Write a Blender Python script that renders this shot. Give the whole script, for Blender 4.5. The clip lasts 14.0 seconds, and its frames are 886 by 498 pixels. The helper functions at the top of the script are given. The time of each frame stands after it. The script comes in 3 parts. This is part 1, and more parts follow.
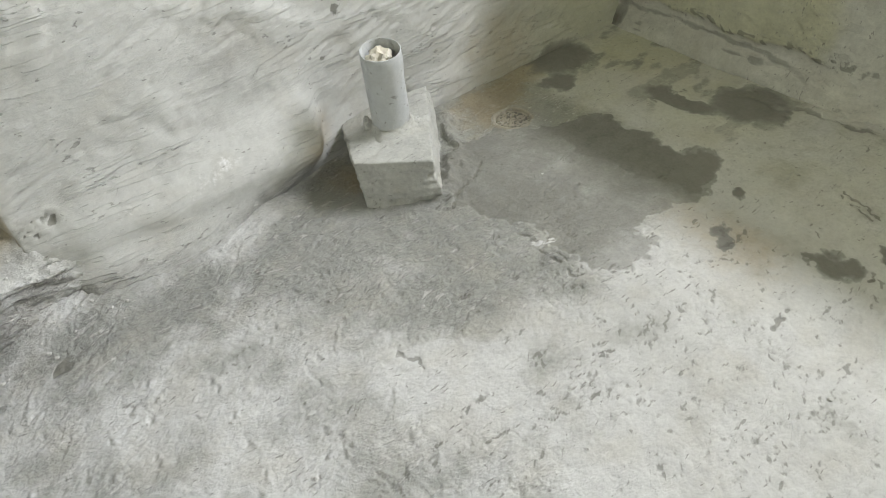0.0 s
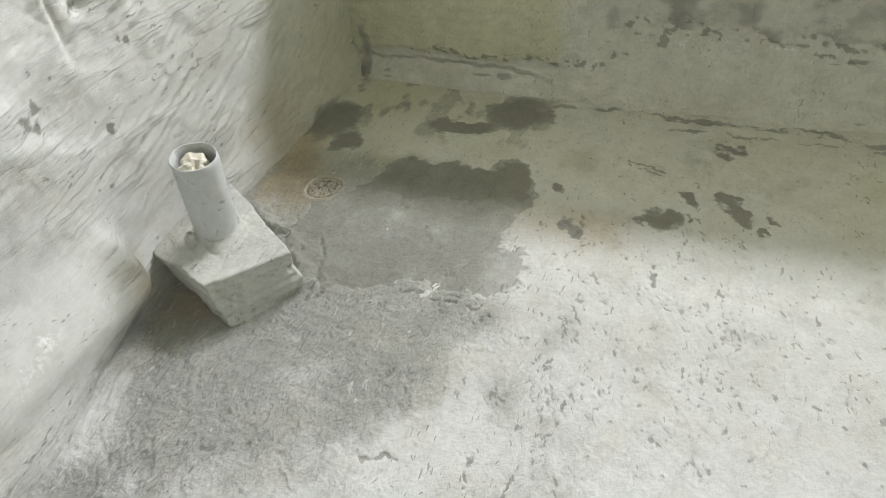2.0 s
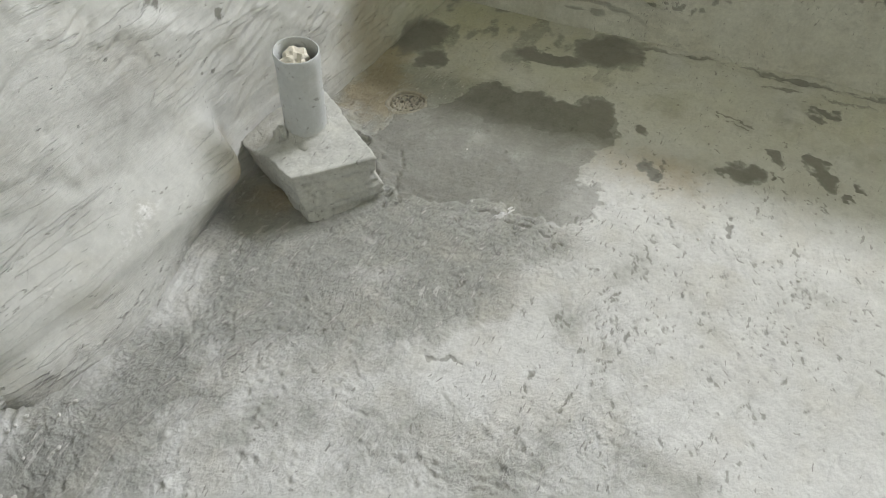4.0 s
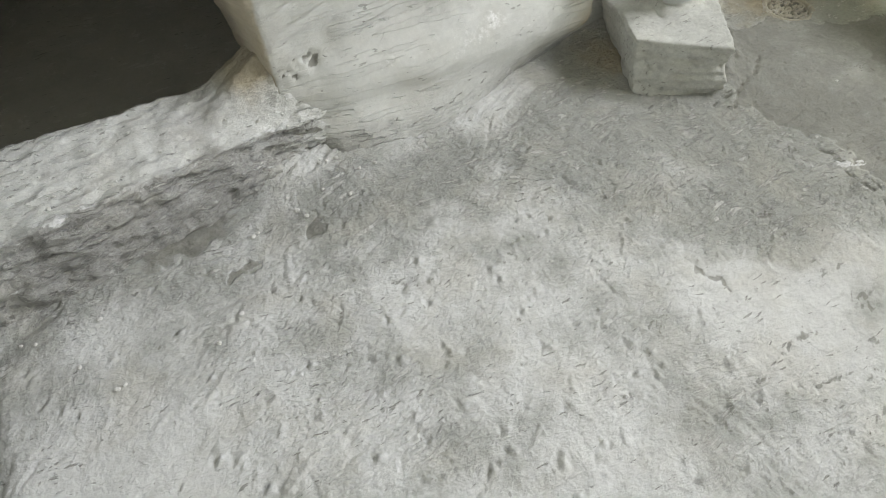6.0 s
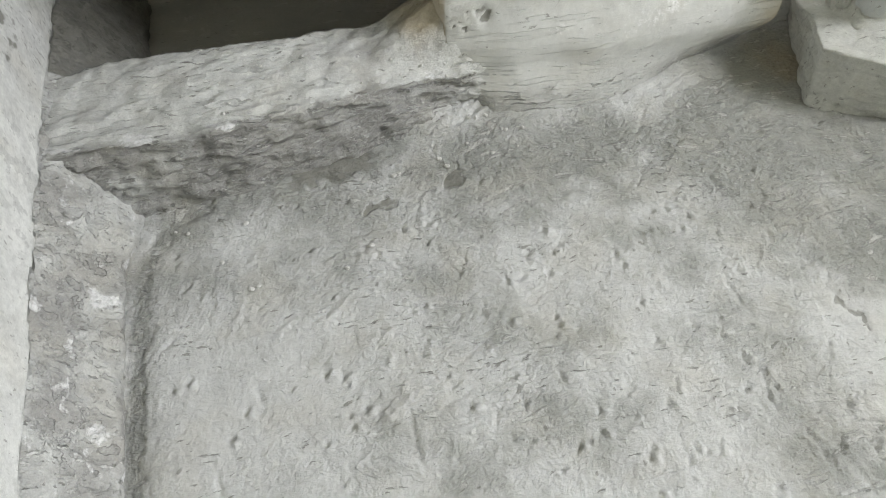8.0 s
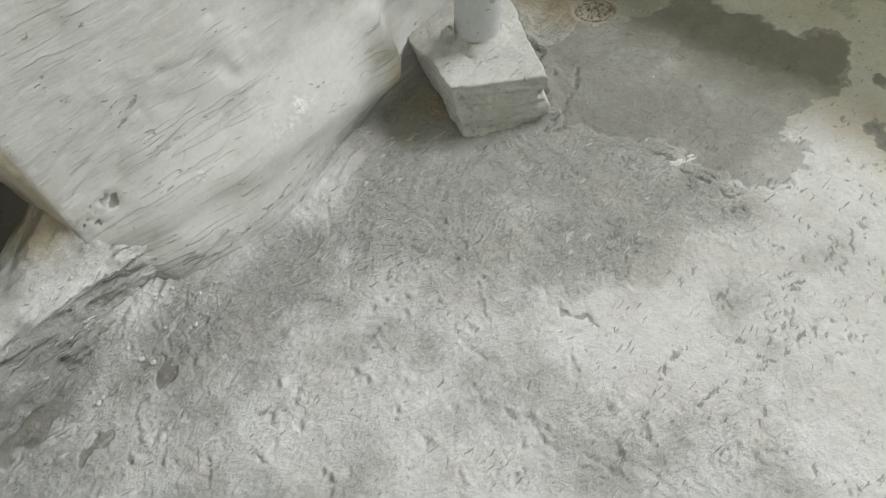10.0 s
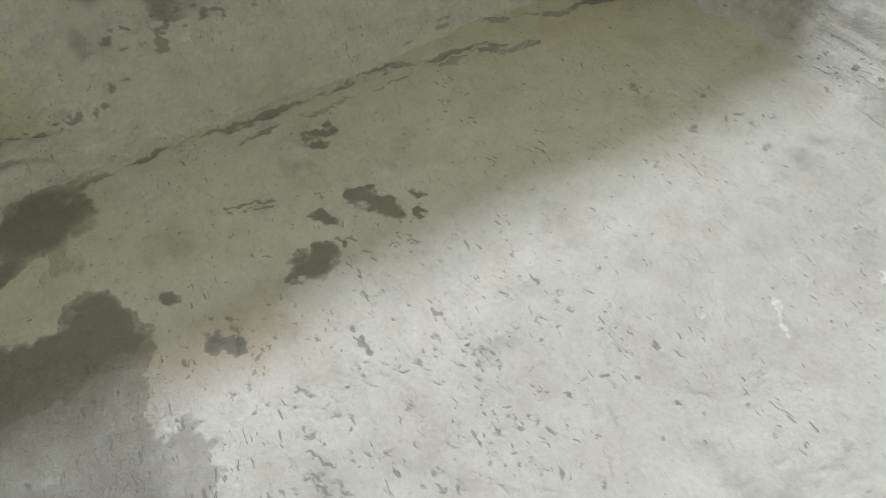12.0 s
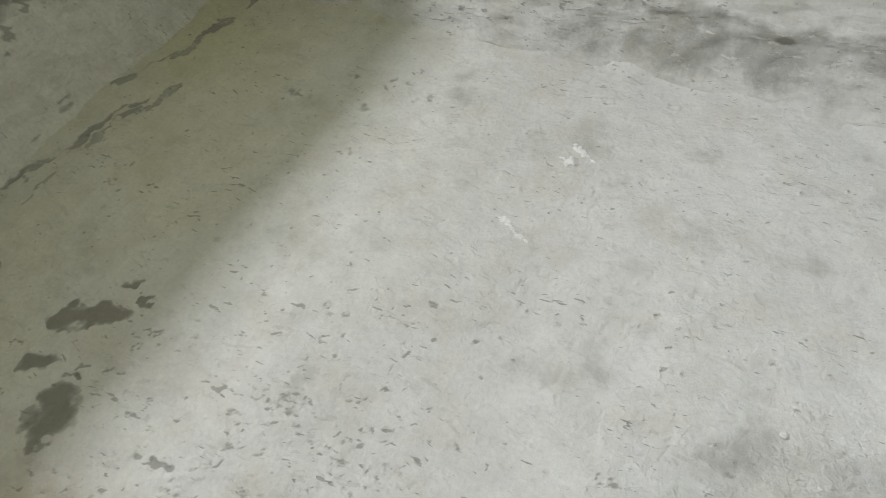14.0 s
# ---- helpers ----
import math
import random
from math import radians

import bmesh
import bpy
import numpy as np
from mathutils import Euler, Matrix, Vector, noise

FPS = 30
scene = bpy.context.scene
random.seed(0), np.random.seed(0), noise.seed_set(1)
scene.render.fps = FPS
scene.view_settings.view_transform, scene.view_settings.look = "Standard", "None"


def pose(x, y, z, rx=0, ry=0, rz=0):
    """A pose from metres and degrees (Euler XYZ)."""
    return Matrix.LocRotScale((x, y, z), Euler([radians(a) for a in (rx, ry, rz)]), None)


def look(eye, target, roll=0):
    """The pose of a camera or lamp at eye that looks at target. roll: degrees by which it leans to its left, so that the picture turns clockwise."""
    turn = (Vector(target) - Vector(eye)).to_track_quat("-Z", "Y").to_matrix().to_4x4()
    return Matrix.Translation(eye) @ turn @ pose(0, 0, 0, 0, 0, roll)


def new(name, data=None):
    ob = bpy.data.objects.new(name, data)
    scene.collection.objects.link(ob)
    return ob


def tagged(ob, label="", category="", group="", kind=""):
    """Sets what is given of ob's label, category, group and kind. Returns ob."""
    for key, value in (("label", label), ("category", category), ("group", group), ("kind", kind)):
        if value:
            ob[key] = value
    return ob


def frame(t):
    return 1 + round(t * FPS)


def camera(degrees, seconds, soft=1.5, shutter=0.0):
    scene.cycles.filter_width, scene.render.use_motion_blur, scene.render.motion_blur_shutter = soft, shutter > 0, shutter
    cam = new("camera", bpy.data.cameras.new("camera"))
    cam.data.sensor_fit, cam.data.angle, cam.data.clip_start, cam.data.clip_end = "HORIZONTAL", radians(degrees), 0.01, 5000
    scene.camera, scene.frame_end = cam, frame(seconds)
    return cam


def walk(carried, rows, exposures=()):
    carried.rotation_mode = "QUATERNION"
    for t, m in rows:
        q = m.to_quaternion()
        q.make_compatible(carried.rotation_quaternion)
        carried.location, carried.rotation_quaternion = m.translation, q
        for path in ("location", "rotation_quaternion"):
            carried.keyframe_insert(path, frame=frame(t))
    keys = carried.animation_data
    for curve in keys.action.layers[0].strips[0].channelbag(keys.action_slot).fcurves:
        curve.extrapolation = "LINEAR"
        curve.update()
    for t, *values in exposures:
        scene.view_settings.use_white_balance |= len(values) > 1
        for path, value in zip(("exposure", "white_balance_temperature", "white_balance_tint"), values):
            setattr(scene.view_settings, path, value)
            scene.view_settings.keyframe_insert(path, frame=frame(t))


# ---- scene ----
cam = camera(68.4, 14.0, soft=0.7)
PATH = [
    (0, (0.082, 0.01, 1.201), (0.871, 1.232, -0.172), -6.9),
    (0.5, (0.095, 0.202, 1.197), (1.021, 1.301, -0.193), -8.9),
    (1, (0.037, 0.298, 1.185), (1.154, 1.216, -0.196), -5.4),
    (1.5, (-0.062, 0.354, 1.218), (1.197, 1.115, -0.137), -7.7),
    (2, (-0.111, 0.357, 1.222), (1.253, 0.987, -0.098), -6.2),
    (2.2, (-0.118, 0.351, 1.221), (1.279, 0.947, -0.08), -6.5),
    (4.3, (-0.229, 0.452, 1.198), (0.871, 1.21, -0.291), -0.7),
    (4.5, (-0.236, 0.469, 1.172), (0.733, 1.323, -0.355), -1.2),
    (5, (-0.28, 0.485, 1.149), (0.47, 1.496, -0.406), -3.3),
    (5.5, (-0.296, 0.481, 1.149), (0.331, 1.556, -0.417), -4.0),
    (6, (-0.325, 0.458, 1.124), (0.223, 1.503, -0.491), -2.5),
    (6.5, (-0.361, 0.451, 1.113), (0.047, 1.547, -0.509), -2.5),
    (7, (-0.392, 0.432, 1.097), (-0.174, 1.536, -0.556), -3.0),
    (7.2, (-0.405, 0.451, 1.101), (-0.205, 1.55, -0.558), -2.6),
    (9.3, (-0.323, 0.462, 1.168), (0.171, 1.506, -0.465), -5.3),
    (9.5, (-0.275, 0.487, 1.152), (0.272, 1.519, -0.471), -6.3),
    (10, (-0.092, 0.506, 1.166), (0.641, 1.423, -0.453), -8.8),
    (10.5, (0.089, 0.48, 1.136), (1.033, 1.174, -0.485), -9.9),
    (11, (0.223, 0.542, 1.128), (1.314, 0.789, -0.53), -5.1),
    (11.5, (0.341, 0.537, 1.143), (1.533, 0.379, -0.455), -7.4),
    (12, (0.464, 0.462, 1.131), (1.638, -0.016, -0.416), -7.4),
    (12.5, (0.531, 0.409, 1.114), (1.602, -0.293, -0.421), -5.3),
    (13, (0.547, 0.455, 1.122), (1.502, -0.394, -0.417), -4.7),
    (13.5, (0.535, 0.479, 1.109), (1.324, -0.483, -0.457), -4.1),
    (14, (0.491, 0.486, 1.105), (1.122, -0.581, -0.465), -5.9),
]
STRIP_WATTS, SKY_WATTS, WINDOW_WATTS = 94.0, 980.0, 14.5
walk(cam, [(t, look(eye, target, roll)) for t, eye, target, roll in PATH], [(0.0, -0.2), (2.1, -0.06), (4.5, -0.33), (6.0, -0.18), (7.2, -0.2), (9.5, -0.2), (10.5, -0.31), (12.5, -0.28), (14.0, -0.46)])

# ---- light ----
world = bpy.data.worlds.new("sky")
scene.world = world
world.use_nodes = True
wn = world.node_tree.nodes
sky = wn.new("ShaderNodeTexSky")
sky.sky_type, sky.sun_disc = "NISHITA", False
sky.sun_elevation, sky.sun_rotation = radians(50), radians(200)
wn["Background"].inputs["Strength"].default_value = 0.10
world.node_tree.links.new(sky.outputs["Color"], wn["Background"].inputs["Color"])

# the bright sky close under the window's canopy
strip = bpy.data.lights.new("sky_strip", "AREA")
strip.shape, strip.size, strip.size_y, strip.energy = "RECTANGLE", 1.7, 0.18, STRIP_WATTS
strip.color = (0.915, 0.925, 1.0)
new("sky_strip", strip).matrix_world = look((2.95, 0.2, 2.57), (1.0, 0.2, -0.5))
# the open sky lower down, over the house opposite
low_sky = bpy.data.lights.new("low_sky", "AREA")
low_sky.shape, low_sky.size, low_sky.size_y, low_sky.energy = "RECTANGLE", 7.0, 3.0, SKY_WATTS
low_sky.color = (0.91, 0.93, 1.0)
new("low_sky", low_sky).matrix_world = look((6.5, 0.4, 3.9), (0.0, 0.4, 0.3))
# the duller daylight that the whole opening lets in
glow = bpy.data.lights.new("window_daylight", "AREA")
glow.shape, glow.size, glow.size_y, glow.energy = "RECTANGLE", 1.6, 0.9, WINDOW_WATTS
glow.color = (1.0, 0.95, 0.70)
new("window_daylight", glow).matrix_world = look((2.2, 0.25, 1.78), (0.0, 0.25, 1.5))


# ---- noise and masks, worked out on arrays ----
def perlin(x, y, seed):
    rng = np.random.RandomState(seed)
    perm = rng.permutation(256)
    ang = rng.rand(256) * 2 * np.pi
    xi, yi = np.floor(x).astype(int), np.floor(y).astype(int)
    xf, yf = x - xi, y - yi
    u, v = xf ** 3 * (xf * (xf * 6 - 15) + 10), yf ** 3 * (yf * (yf * 6 - 15) + 10)

    def corner(i, j):
        a = ang[perm[(perm[(xi + i) & 255] + yi + j) & 255]]
        return np.cos(a) * (xf - i) + np.sin(a) * (yf - j)

    low = corner(0, 0) * (1 - u) + corner(1, 0) * u
    high = corner(0, 1) * (1 - u) + corner(1, 1) * u
    return (low * (1 - v) + high * v) * 1.4


def fbm(x, y, seed, octaves=4, gain=0.5):
    total, amp = np.zeros_like(x), 1.0
    for k in range(octaves):
        total = total + amp * perlin(x * 2.03 ** k + 7.1 * k, y * 2.03 ** k - 3.7 * k, seed + k)
        amp *= gain
    return total


def ridge(x, y, seed, octaves=3):
    return 1 - np.abs(fbm(x, y, seed, octaves)) * 2


def step(a, b, x):
    t = np.clip((x - a) / (b - a), 0, 1)
    return t * t * (3 - 2 * t)


def bell(x, middle, width):
    return np.exp(-((x - middle) / width) ** 2)


def seg_dist(x, y, points):
    best = np.full(x.shape, 9.0)
    for (ax, ay), (bx, by) in zip(points, points[1:]):
        dx, dy = bx - ax, by - ay
        t = np.clip(((x - ax) * dx + (y - ay) * dy) / (dx * dx + dy * dy), 0, 1)
        best = np.minimum(best, np.hypot(x - ax - t * dx, y - ay - t * dy))
    return best


def area(x, y, points):
    """Signed distance to an outline, positive inside."""
    d = seg_dist(x, y, points + points[:1])
    inside = np.zeros(x.shape, bool)
    for (ax, ay), (bx, by) in zip(points, points[1:] + points[:1]):
        if ay != by:
            inside ^= ((ay > y) != (by > y)) & (x < (bx - ax) * (y - ay) / (by - ay) + ax)
    return np.where(inside, d, -d)


# ---- meshes ----
def finish(name, verts, loops, starts, material, smooth=True, attrs=None):
    me = bpy.data.meshes.new(name)
    me.vertices.add(len(verts))
    me.vertices.foreach_set("co", np.asarray(verts, np.float32).ravel())
    me.loops.add(len(loops))
    me.loops.foreach_set("vertex_index", np.asarray(loops, np.int32))
    me.polygons.add(len(starts))
    me.polygons.foreach_set("loop_start", np.asarray(starts, np.int32))
    me.update(calc_edges=True)
    me.validate()
    me.polygons.foreach_set("use_smooth", np.full(len(me.polygons), smooth))
    for key, values in (attrs or {}).items():
        layer = me.attributes.new(key, "FLOAT", "POINT")
        full = np.zeros(len(me.vertices), np.float32)
        full[: values.size] = values.ravel()
        layer.data.foreach_set("value", full)
    me.materials.append(material)
    me.update()
    return me


def slab(name, X, Y, Z, back, material, attrs=None):
    """A relief face on a grid, closed behind by its border laid back to back(x, y, z)."""
    n, m = X.shape
    index = np.arange(n * m).reshape(n, m)
    quads = np.stack([index[:-1, :-1], index[1:, :-1], index[1:, 1:], index[:-1, 1:]], -1).reshape(-1, 4)
    rim = np.concatenate([index[0, :], index[1:, -1], index[-1, -2::-1], index[-2:0:-1, 0]])
    verts = np.stack([X, Y, Z], -1).reshape(-1, 3)
    behind = np.stack(back(*verts[rim].T), -1)
    k = len(rim)
    b = n * m + np.arange(k)
    side = np.stack([rim, np.roll(rim, -1), np.roll(b, -1), b], -1)
    loops = np.concatenate([quads.ravel(), side.ravel(), b])
    starts = np.concatenate([np.arange(len(quads) + k) * 4, [(len(quads) + k) * 4]])
    attrs = {key: np.concatenate([np.ravel(a), np.ravel(a)[rim]]) for key, a in (attrs or {}).items()}
    return finish(name, np.concatenate([verts, behind]), loops, starts, material, True, attrs)


def from_bm(name, bm, material, smooth=True):
    me = bpy.data.meshes.new(name)
    bmesh.ops.recalc_face_normals(bm, faces=bm.faces)
    bm.to_mesh(me)
    bm.free()
    me.polygons.foreach_set("use_smooth", np.full(len(me.polygons), smooth))
    me.materials.append(material)
    return me


def part(name, me, parent, label=""):
    ob = new(name, me)
    ob.parent = parent
    return tagged(ob, label)


def lattice(a0, a1, b0, b1, size):
    return np.meshgrid(np.linspace(a0, a1, int((a1 - a0) / size) + 1), np.linspace(b0, b1, int((b1 - b0) / size) + 1), indexing="ij")


# ---- materials ----
def cement(name, dry, grey, wet, streak=(1, 5, 1), turn=0.0, relief=0.5, mottling=0.5, warm=(0.5, 0.48, 0.42), tilt=0.0, laps=1.0, chips=0.6, crooked=0.14, even=0.0, fibre=1.0, marks=0.8, grit=0.36, lap_height=0.12, patchy_mid=2.0, fleck_base=0.3):
    mat = bpy.data.materials.new(name)
    mat.use_nodes = True
    nt = mat.node_tree
    shader = nt.nodes["Principled BSDF"]

    def node(kind, **values):
        nd = nt.nodes.new(kind)
        for k, v in values.items():
            nd.inputs[k].default_value = v
        return nd

    def link(a, b):
        nt.links.new(a, b)

    def math(op, a, b=None, c=None):
        nd = nt.nodes.new("ShaderNodeMath")
        nd.operation = op
        for slot, v in zip(nd.inputs, (a, b, c)):
            if v is None:
                continue
            if isinstance(v, (int, float)):
                slot.default_value = v
            else:
                link(v, slot)
        return nd.outputs[0]

    def soft(value, lo, hi):
        nd = nt.nodes.new("ShaderNodeMapRange")
        nd.interpolation_type = "SMOOTHSTEP"
        link(value, nd.inputs["Value"])
        nd.inputs["From Min"].default_value, nd.inputs["From Max"].default_value = lo, hi
        return nd.outputs["Result"]

    def mix(fac, a, b):
        nd = nt.nodes.new("ShaderNodeMix")
        nd.data_type = "RGBA"
        for slot, v in ((nd.inputs[0], fac), (nd.inputs[6], a), (nd.inputs[7], b)):
            if isinstance(v, tuple):
                slot.default_value = (*v, 1)
            elif isinstance(v, float):
                slot.default_value = v
            else:
                link(v, slot)
        return nd.outputs[2]

    def attr(key):
        nd = nt.nodes.new("ShaderNodeAttribute")
        nd.attribute_name = key
        return nd.outputs["Fac"]

    coord = nt.nodes.new("ShaderNodeTexCoord").outputs["Object"]

    def grain(scale, detail=6.0, rough=0.55, where=None):
        nd = node("ShaderNodeTexNoise", Scale=scale, Detail=detail, Roughness=rough)
        link(where or coord, nd.inputs["Vector"])
        return nd.outputs["Fac"]

    # strokes run crooked: their direction drifts with a slow noise
    drift = node("ShaderNodeTexNoise", Scale=3.0, Detail=3.0)
    link(coord, drift.inputs["Vector"])
    bend = nt.nodes.new("ShaderNodeVectorMath")
    bend.operation = "MULTIPLY_ADD"
    link(drift.outputs["Color"], bend.inputs[0])
    bend.inputs[1].default_value = (crooked, crooked, crooked)
    link(coord, bend.inputs[2])
    mapping = nt.nodes.new("ShaderNodeMapping")
    mapping.inputs["Rotation"].default_value = (0, radians(tilt), radians(turn))
    mapping.inputs["Scale"].default_value = streak
    link(bend.outputs[0], mapping.inputs["Vector"])
    cloud, mid, fine, dust = grain(5.0, 4.0, 0.6), grain(17.0, 8.0, 0.62), grain(95.0, 5.0, 0.65), grain(340.0, 2.0, 0.5)
    strokes = grain(15.0, 8.0, 0.66, mapping.outputs[0])
    scratch = grain(38.0, 6.0, 0.6, mapping.outputs[0])

    def off(value, amount):
        return math("MULTIPLY", math("SUBTRACT", value, 0.5), amount)

    # laps of the trowel: the skin lies in thin overlapping sheets with crisp edges
    levels = math("MULTIPLY", math("ADD", grain(5.0, 4.0, 0.55, mapping.outputs[0]), math("MULTIPLY", mid, 0.15)), 6.0)
    sheet, within = math("FLOOR", levels), math("FRACT", levels)
    ledge = soft(within, 0.9, 1.0)
    lapped = math("MULTIPLY", soft(grain(3.2, 3.0, 0.5), 0.42, 0.56), laps)
    rim = math("MULTIPLY", math("MULTIPLY", ledge, math("SUBTRACT", 1.0, ledge)), math("MULTIPLY", lapped, 4.0))
    sheet_tone = math("MULTIPLY", off(math("FRACT", math("MULTIPLY", sheet, 0.618)), 0.22), lapped)
    # tone: laps, strokes and grains
    tone = math("ADD", math("ADD", off(mid, 0.9), off(strokes, 0.5 * fibre)), math("ADD", off(fine, 0.8), off(dust, 0.4)))
    tone = math("ADD", tone, math("SUBTRACT", sheet_tone, math("MULTIPLY", rim, 0.05)))
    # the more the float has closed the skin, the plainer it is
    open_skin = soft(attr("rough"), 0.0, 0.8)
    tone = math("MULTIPLY", tone, math("ADD", 1.0 - even, math("MULTIPLY", open_skin, even)))
    cloudy = math("ADD", off(cloud, 3.2), math("ADD", off(mid, patchy_mid), off(strokes, 0.5)))
    rough_zone = soft(math("ADD", attr("rough"), cloudy), 0.1, 1.0)
    colour = mix(rough_zone, dry, grey)
    colour = mix(math("MULTIPLY", soft(grain(7.0, 3.0, 0.5), 0.45, 0.7), 0.35), colour, warm)
    colour = mix(attr("green"), colour, (0.55, 0.55, 0.35))
    # pale flecks rubbed onto the ridges, and fine dark pocks
    cross = nt.nodes.new("ShaderNodeMapping")
    cross.inputs["Rotation"].default_value = (0.5, 0.4, radians(turn + 65))
    cross.inputs["Scale"].default_value = (0.7, 3.0, 1.6)
    link(bend.outputs[0], cross.inputs["Vector"])
    smear_a, smear_b = grain(14.0, 8.0, 0.7, cross.outputs[0]), grain(12.0, 8.0, 0.7, mapping.outputs[0])
    flecks = soft(math("MAXIMUM", smear_a, smear_b), 0.595, 0.635)
    flecks = math("MULTIPLY", flecks, math("ADD", fleck_base, math("MULTIPLY", attr("rough"), 0.6)))
    flecks = math("MULTIPLY", flecks, math("SUBTRACT", 1.0, math("MULTIPLY", soft(attr("wet"), 0.3, 0.6), 0.75)))
    colour = mix(flecks, colour, (0.66, 0.66, 0.63))
    # finer scratched-up lines in the open skin
    hatch = nt.nodes.new("ShaderNodeMapping")
    hatch.inputs["Rotation"].default_value = (0.3, 0.2, radians(turn - 30))
    hatch.inputs["Scale"].default_value = (0.8, 2.6, 1.8)
    link(bend.outputs[0], hatch.inputs["Vector"])
    scrapes = soft(grain(30.0, 8.0, 0.72, hatch.outputs[0]), 0.585, 0.63)
    scrapes = math("MULTIPLY", scrapes, math("MULTIPLY", open_skin, 0.5))
    colour = mix(scrapes, colour, (0.62, 0.62, 0.59))
    # thin grey slips that the float dragged out between them
    slips = soft(math("MINIMUM", smear_a, smear_b), 0.385, 0.35)
    colour = mix(math("MULTIPLY", slips, 0.3), colour, grey)
    worn = math("ADD", math("MULTIPLY", grain(42.0, 4.0, 0.55, cross.outputs[0]), 0.8), math("MULTIPLY", cloud, 0.3))
    pocks = soft(worn, 0.385 + 0.05 * chips, 0.355 + 0.05 * chips)
    colour = mix(math("MULTIPLY", pocks, 0.6), colour, (0.24, 0.235, 0.21))
    # brown tint, for stains and for shade put into the colour
    brown_shade_stain = soft(math("ADD", attr("brown_shade_stain"), off(mid, 0.6)), 0.2, 0.9)
    colour = mix(math("MULTIPLY", brown_shade_stain, 0.7), colour, (0.37, 0.305, 0.19))
    wetness = attr("wet")
    wet_edge = soft(math("ADD", wetness, math("ADD", off(mid, 0.4), off(fine, 0.25))), 0.44, 0.56)
    wet_mask = math("MULTIPLY", wet_edge, soft(math("ADD", wetness, off(cloud, 0.5)), 0.25, 0.75))
    colour = mix(wet_mask, colour, wet)
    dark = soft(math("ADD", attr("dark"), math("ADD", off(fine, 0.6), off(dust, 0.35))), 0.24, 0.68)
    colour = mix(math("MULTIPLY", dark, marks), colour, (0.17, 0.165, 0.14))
    pale = soft(math("ADD", attr("pale"), off(fine, 0.7)), 0.35, 0.6)
    colour = mix(math("MULTIPLY", pale, 0.8), colour, (0.8, 0.8, 0.79))
    shade = nt.nodes.new("ShaderNodeHueSaturation")
    link(math("ADD", 1.0, math("MULTIPLY", tone, mottling)), shade.inputs["Value"])
    link(colour, shade.inputs["Color"])
    link(shade.outputs[0], shader.inputs["Base Color"])
    link(math("SUBTRACT", 0.92, math("MULTIPLY", wet_mask, 0.25)), shader.inputs["Roughness"])
    shader.inputs["Specular IOR Level"].default_value = 0.3
    height = math("ADD", math("MULTIPLY", mid, 0.35), math("MULTIPLY", fine, grit))
    height = math("ADD", height, math("ADD", math("MULTIPLY", scratch, 0.25 * fibre), math("MULTIPLY", dust, 0.03)))
    height = math("ADD", height, math("MULTIPLY", math("ADD", sheet, ledge), math("MULTIPLY", lapped, lap_height)))
    height = math("ADD", height, math("SUBTRACT", math("MULTIPLY", math("ADD", flecks, scrapes), 0.14), math("MULTIPLY", pocks, 0.2)))
    height = math("MULTIPLY", height, math("ADD", 0.45, math("MULTIPLY", attr("rough"), 0.8)))
    height = math("MULTIPLY", height, math("SUBTRACT", 1.0, math("MULTIPLY", soft(attr("wet"), 0.3, 0.6), 0.5)))
    bump = node("ShaderNodeBump", Strength=relief, Distance=0.018)
    link(height, bump.inputs["Height"])
    link(bump.outputs[0], shader.inputs["Normal"])
    return mat


FLOOR_MAT = cement("floor_cement", (0.60, 0.605, 0.59), (0.365, 0.37, 0.345), (0.235, 0.233, 0.207), (1.5, 3, 1), 25, 1.0, 0.65, even=0.42, patchy_mid=1.1, fleck_base=0.14, laps=0.6, fibre=0.35, marks=0.6, chips=0.5)
NORTH_MAT = cement("wall_plaster", (0.585, 0.59, 0.56), (0.43, 0.43, 0.405), (0.24, 0.23, 0.2), (0.5, 1, 6), 0, 1.0, 0.5, tilt=20, laps=1.8, chips=0.5, crooked=0.03, even=0.45, grit=0.14, lap_height=0.2)
EAST_MAT = cement("damp_plaster", (0.60, 0.60, 0.56), (0.40, 0.395, 0.36), (0.275, 0.27, 0.24), (1, 1, 4), 0, 0.6, 0.5, marks=0.6)
SOUTH_MAT = cement("south_plaster", (0.58, 0.585, 0.56), (0.34, 0.34, 0.315), (0.2, 0.19, 0.17), (1, 3, 4.5), 0, 0.8, 0.5, laps=1.2, chips=1.0, crooked=0.08)
MORTAR_MAT = cement("rough_mortar", (0.60, 0.605, 0.58), (0.35, 0.345, 0.325), (0.17, 0.165, 0.15), (0.8, 4, 4), 0, 1.0, 0.7, laps=1.8, chips=1.0, crooked=0.04)
BLOCK_MAT = cement("block_mortar", (0.55, 0.555, 0.52), (0.36, 0.355, 0.32), (0.2, 0.19, 0.17), (1.5, 1.5, 4), 0, 0.9, 0.6, laps=0.8, chips=0.8, crooked=0.05)
PLAIN_MAT = cement("plain_plaster", (0.66, 0.66, 0.58), (0.55, 0.55, 0.48), (0.2, 0.19, 0.17), (1, 1, 3), 0, 0.4, 0.25)
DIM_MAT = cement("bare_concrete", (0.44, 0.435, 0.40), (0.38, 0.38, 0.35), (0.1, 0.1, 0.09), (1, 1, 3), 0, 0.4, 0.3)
PIPE_MAT = cement("pipe_plastic", (0.56, 0.58, 0.575), (0.47, 0.475, 0.45), (0.3, 0.3, 0.3), (1, 1, 0.5), 0, 0.35, 0.3, laps=1.1, chips=0.9)
